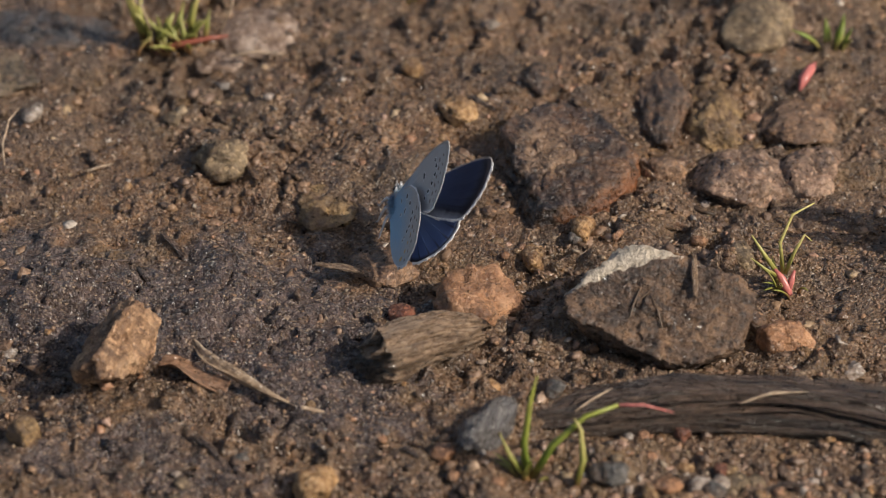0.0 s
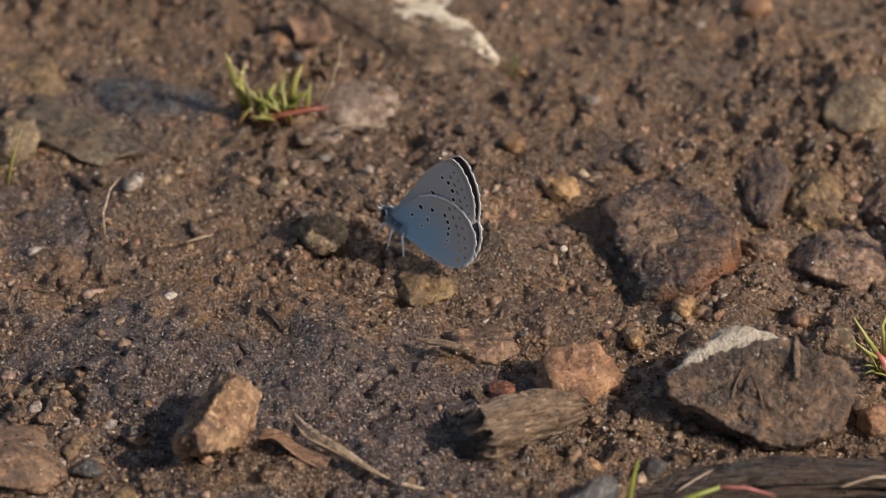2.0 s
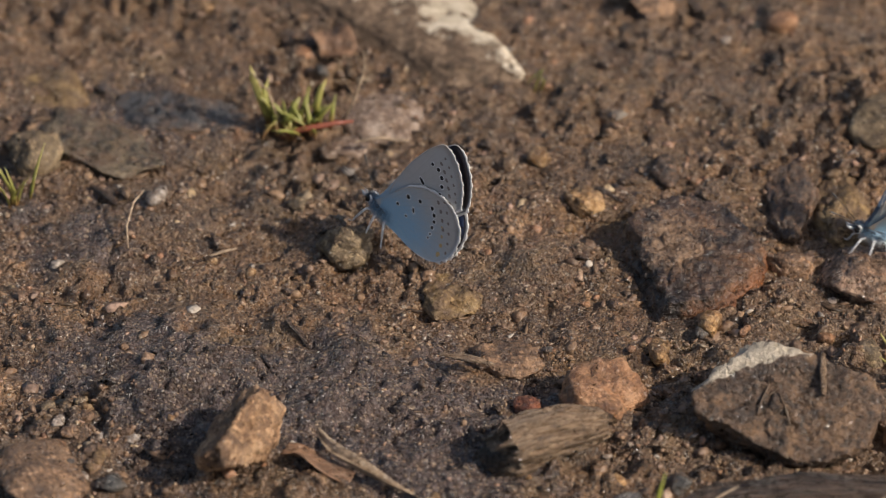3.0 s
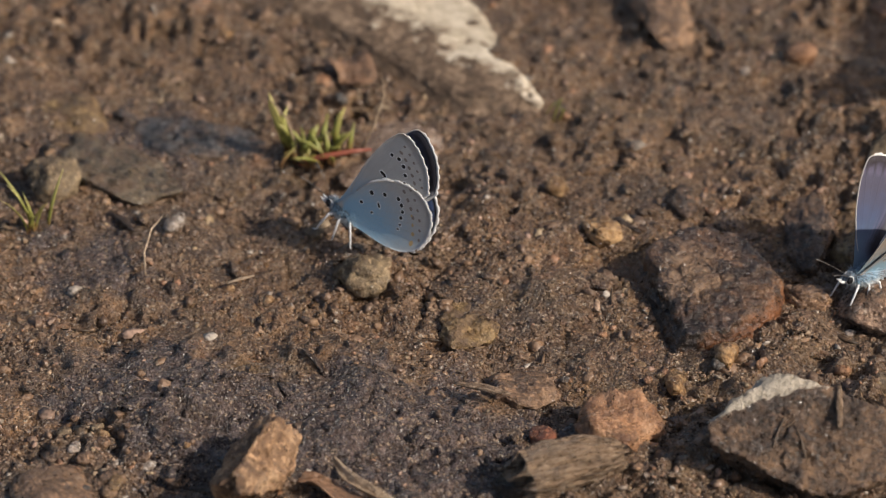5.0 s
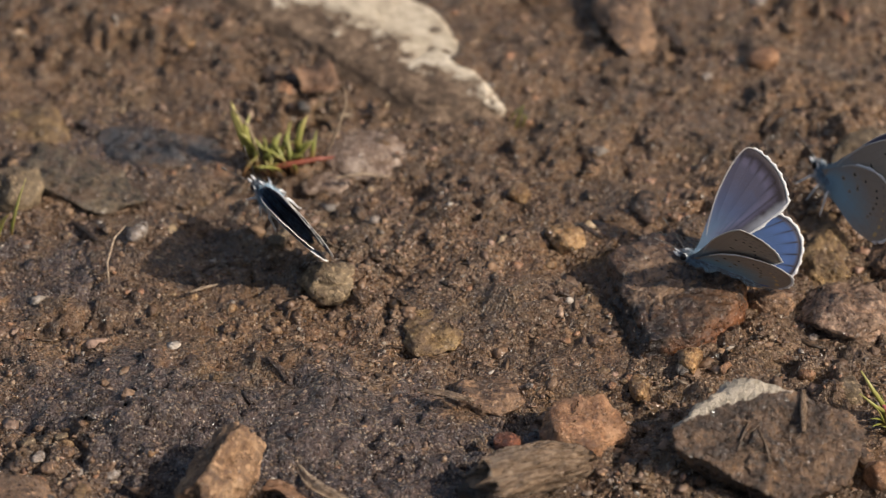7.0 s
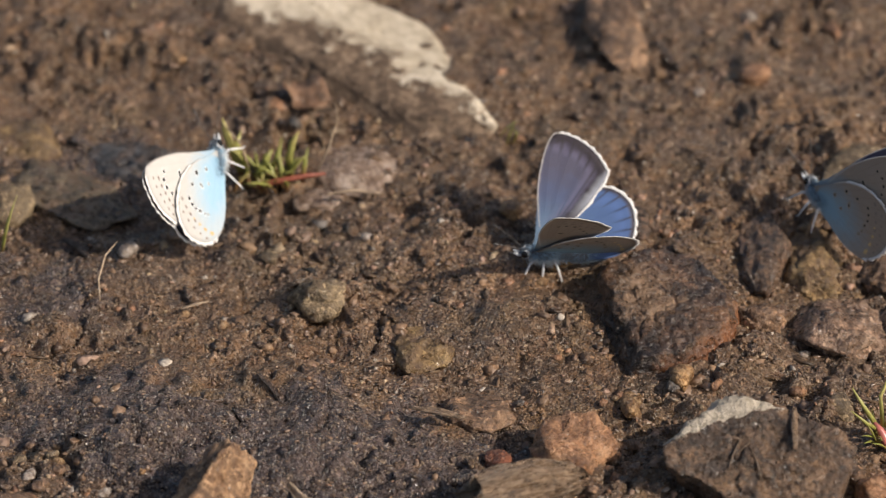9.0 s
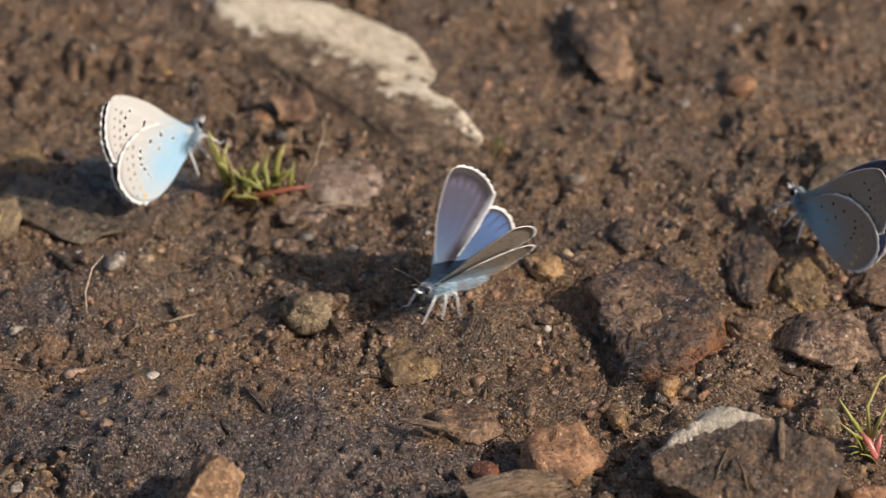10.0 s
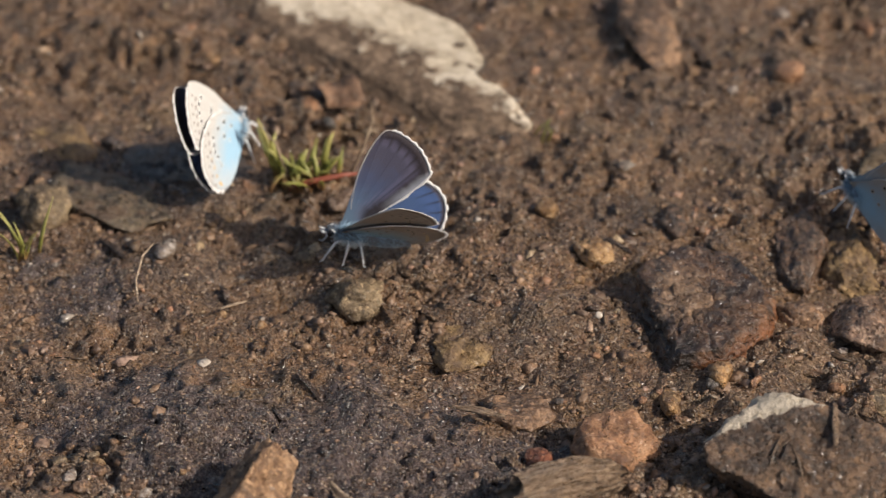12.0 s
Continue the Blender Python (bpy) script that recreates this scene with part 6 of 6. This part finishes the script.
    walk(wing_of(second, "left_hindwing"), [
        (0, spread(1, 11.5, 0.0)),
        (0.6, spread(1, 11.5, 0.0)),
        (0.8, spread(1, 11.5, 0.0)),
        (1.1, spread(1, 11.5, 0.0)),
        (1.7, spread(1, 11.5, 0.0)),
        (2.6, spread(1, 11.5, 0.0)),
        (3, spread(1, 9.5, 0.0)),
        (3.2, spread(1, 11.5, 0.0)),
        (4, spread(1, 22.0, 0.8)),
        (4.8, spread(1, 28.0, 1.5)),
        (5, spread(1, 24.9, 1.9)),
        (5.5, spread(1, 29.1, 2.5)),
        (5.9, spread(1, 40, 2.8)),
        (6.1, spread(1, 39, 1.1)),
        (6.5, spread(1, 29, -1.4)),
        (8.5, spread(1, 38, 1.8)),
        (9, spread(1, 40, 2.5)),
        (9.5, spread(1, 39, 1.0)),
        (10, spread(1, 36, 0.5)),
        (10.5, spread(1, 34, -0.1)),
        (11, spread(1, 20, 0.9)),
        (11.3, spread(1, 7.5, 1.8)),
        (11.5, spread(1, 14, 0.8)),
        (11.7, spread(1, 24, 0.1)),
        (12, spread(1, 36, -0.9)),
    ])
    walk(wing_of(second, "right_forewing"), [
        (0, spread(-1, 12.0, 0.0)),
        (0.6, spread(-1, 12.0, 0.0)),
        (0.8, spread(-1, 12.0, 0.0)),
        (1.1, spread(-1, 12.0, 0.0)),
        (1.7, spread(-1, 12.0, 0.0)),
        (2.6, spread(-1, 12.0, 0.0)),
        (3, spread(-1, 10.0, 0.0)),
        (3.2, spread(-1, 12.0, 0.0)),
        (4, spread(-1, 16.0, 3.0)),
        (4.8, spread(-1, 16.0, 6.0)),
        (5, spread(-1, 16.0, 8.8)),
        (5.5, spread(-1, 16.6, 14.9)),
        (5.9, spread(-1, 15.9, 15.9)),
        (6.1, spread(-1, 38.5, 12.9)),
        (6.5, spread(-1, 31.6, 8.5)),
        (8.5, spread(-1, 54.3, 17.1)),
        (9, spread(-1, 55.3, 8.2)),
        (9.5, spread(-1, 47.6, 12.0)),
        (10, spread(-1, 14.0, 9.0)),
        (10.5, spread(-1, 36.8, 12.4)),
        (11, spread(-1, 45.3, 10.7)),
        (11.3, spread(-1, 52.0, 13.9)),
        (11.5, spread(-1, 47.1, 10.6)),
        (11.7, spread(-1, 32.9, 7.5)),
        (12, spread(-1, 14.5, 4.4)),
    ])
    walk(wing_of(second, "right_hindwing"), [
        (0, spread(-1, 13.5, 0.0)),
        (0.6, spread(-1, 13.5, 0.0)),
        (0.8, spread(-1, 13.5, 0.0)),
        (1.1, spread(-1, 13.5, 0.0)),
        (1.7, spread(-1, 13.5, 0.0)),
        (2.6, spread(-1, 13.5, 0.0)),
        (3, spread(-1, 11.5, 0.0)),
        (3.2, spread(-1, 13.5, 0.0)),
        (4, spread(-1, 17.5, 0.8)),
        (4.8, spread(-1, 17.5, 1.5)),
        (5, spread(-1, 17.5, 2.2)),
        (5.5, spread(-1, 18.1, 3.7)),
        (5.9, spread(-1, 17.4, 4.0)),
        (6.1, spread(-1, 40.0, 3.2)),
        (6.5, spread(-1, 33.1, 2.1)),
        (8.5, spread(-1, 55.8, 4.3)),
        (9, spread(-1, 56.8, 2.0)),
        (9.5, spread(-1, 49.1, 3.0)),
        (10, spread(-1, 15.5, 2.2)),
        (10.5, spread(-1, 38.3, 3.1)),
        (11, spread(-1, 46.8, 2.7)),
        (11.3, spread(-1, 53.5, 3.5)),
        (11.5, spread(-1, 48.6, 2.6)),
        (11.7, spread(-1, 34.4, 1.9)),
        (12, spread(-1, 16.0, 1.1)),
    ])
    walk(third, [
        (0, stance(150.00, 57.18, 7.20, 10.0, 5.0, 0.0)),
        (4.6, stance(150.00, 57.18, 7.20, 10.0, 5.0, 0.0)),
        (4.8, stance(130.00, 55.00, 25.00, 15.0, 8.0, 0.0)),
        (5, stance(98.00, 45.00, 28.00, 25.0, 8.0, 0.0)),
        (5.1, stance(84.00, 38.00, 22.00, 30.0, 8.0, 0.0)),
        (5.2, stance(72.00, 30.00, 16.00, 35.0, 10.0, 0.0)),
        (5.3, stance(68.00, 24.00, 10.00, 42.0, 15.0, 0.0)),
        (5.4, stance(64.00, 17.22, 7.89, 46.0, 20.0, 4.0)),
        (5.6, stance(61.80, 14.58, 7.20, 50.0, 22.0, 5.0)),
        (6.2, stance(61.70, 14.58, 7.20, 50.0, 21.0, 5.0)),
        (9.5, stance(61.69, 14.56, 7.19, 50.5, 21.8, 5.0)),
        (10.5, stance(61.77, 14.65, 7.19, 49.3, 25.1, 4.3)),
        (12, stance(61.80, 14.78, 7.20, 48.0, 25.0, 4.0)),
    ])
    walk(wing_of(third, "left_forewing"), [
        (0, spread(1, 8.0, 0.0)),
        (4.6, spread(1, 8.0, 0.0)),
        (4.8, spread(1, 70.0, 10.0)),
        (5, spread(1, 70.0, 10.0)),
        (5.1, spread(1, 10.0, 10.0)),
        (5.2, spread(1, 75.0, 10.0)),
        (5.3, spread(1, 20.0, 8.0)),
        (5.4, spread(1, 50.0, 4.0)),
        (5.6, spread(1, 8.0, -6.0)),
        (6.2, spread(1, -4.0, -9.0)),
        (9.5, spread(1, -5.1, -9.0)),
        (10.5, spread(1, -5.1, -6.4)),
        (12, spread(1, -4.0, -6.0)),
    ])
    walk(wing_of(third, "left_hindwing"), [
        (0, spread(1, 9.5, 0.0)),
        (4.6, spread(1, 9.5, 0.0)),
        (4.8, spread(1, 71.5, 2.5)),
        (5, spread(1, 71.5, 2.5)),
        (5.1, spread(1, 11.5, 2.5)),
        (5.2, spread(1, 76.5, 2.5)),
        (5.3, spread(1, 21.5, 2.0)),
        (5.4, spread(1, 51.5, 1.0)),
        (5.6, spread(1, 9.5, -1.5)),
        (6.2, spread(1, -2.5, -2.2)),
        (9.5, spread(1, -3.6, -2.2)),
        (10.5, spread(1, -3.6, -1.6)),
        (12, spread(1, -2.5, -1.5)),
    ])
    walk(wing_of(third, "right_forewing"), [
        (0, spread(-1, 8.0, 0.0)),
        (4.6, spread(-1, 8.0, 0.0)),
        (4.8, spread(-1, 70.0, 10.0)),
        (5, spread(-1, 70.0, 10.0)),
        (5.1, spread(-1, 10.0, 10.0)),
        (5.2, spread(-1, 75.0, 10.0)),
        (5.3, spread(-1, 20.0, 8.0)),
        (5.4, spread(-1, 45.0, 4.0)),
        (5.6, spread(-1, 10.0, -5.0)),
        (6.2, spread(-1, 14.0, -6.0)),
        (9.5, spread(-1, 15.0, -6.1)),
        (10.5, spread(-1, 15.0, -4.8)),
        (12, spread(-1, 15.0, -4.0)),
    ])
    walk(wing_of(third, "right_hindwing"), [
        (0, spread(-1, 9.5, 0.0)),
        (4.6, spread(-1, 9.5, 0.0)),
        (4.8, spread(-1, 71.5, 2.5)),
        (5, spread(-1, 71.5, 2.5)),
        (5.1, spread(-1, 11.5, 2.5)),
        (5.2, spread(-1, 76.5, 2.5)),
        (5.3, spread(-1, 21.5, 2.0)),
        (5.4, spread(-1, 46.5, 1.0)),
        (5.6, spread(-1, 11.5, -1.2)),
        (6.2, spread(-1, 15.5, -1.5)),
        (9.5, spread(-1, 16.5, -1.5)),
        (10.5, spread(-1, 16.5, -1.2)),
        (12, spread(-1, 16.5, -1.0)),
    ])


motions()
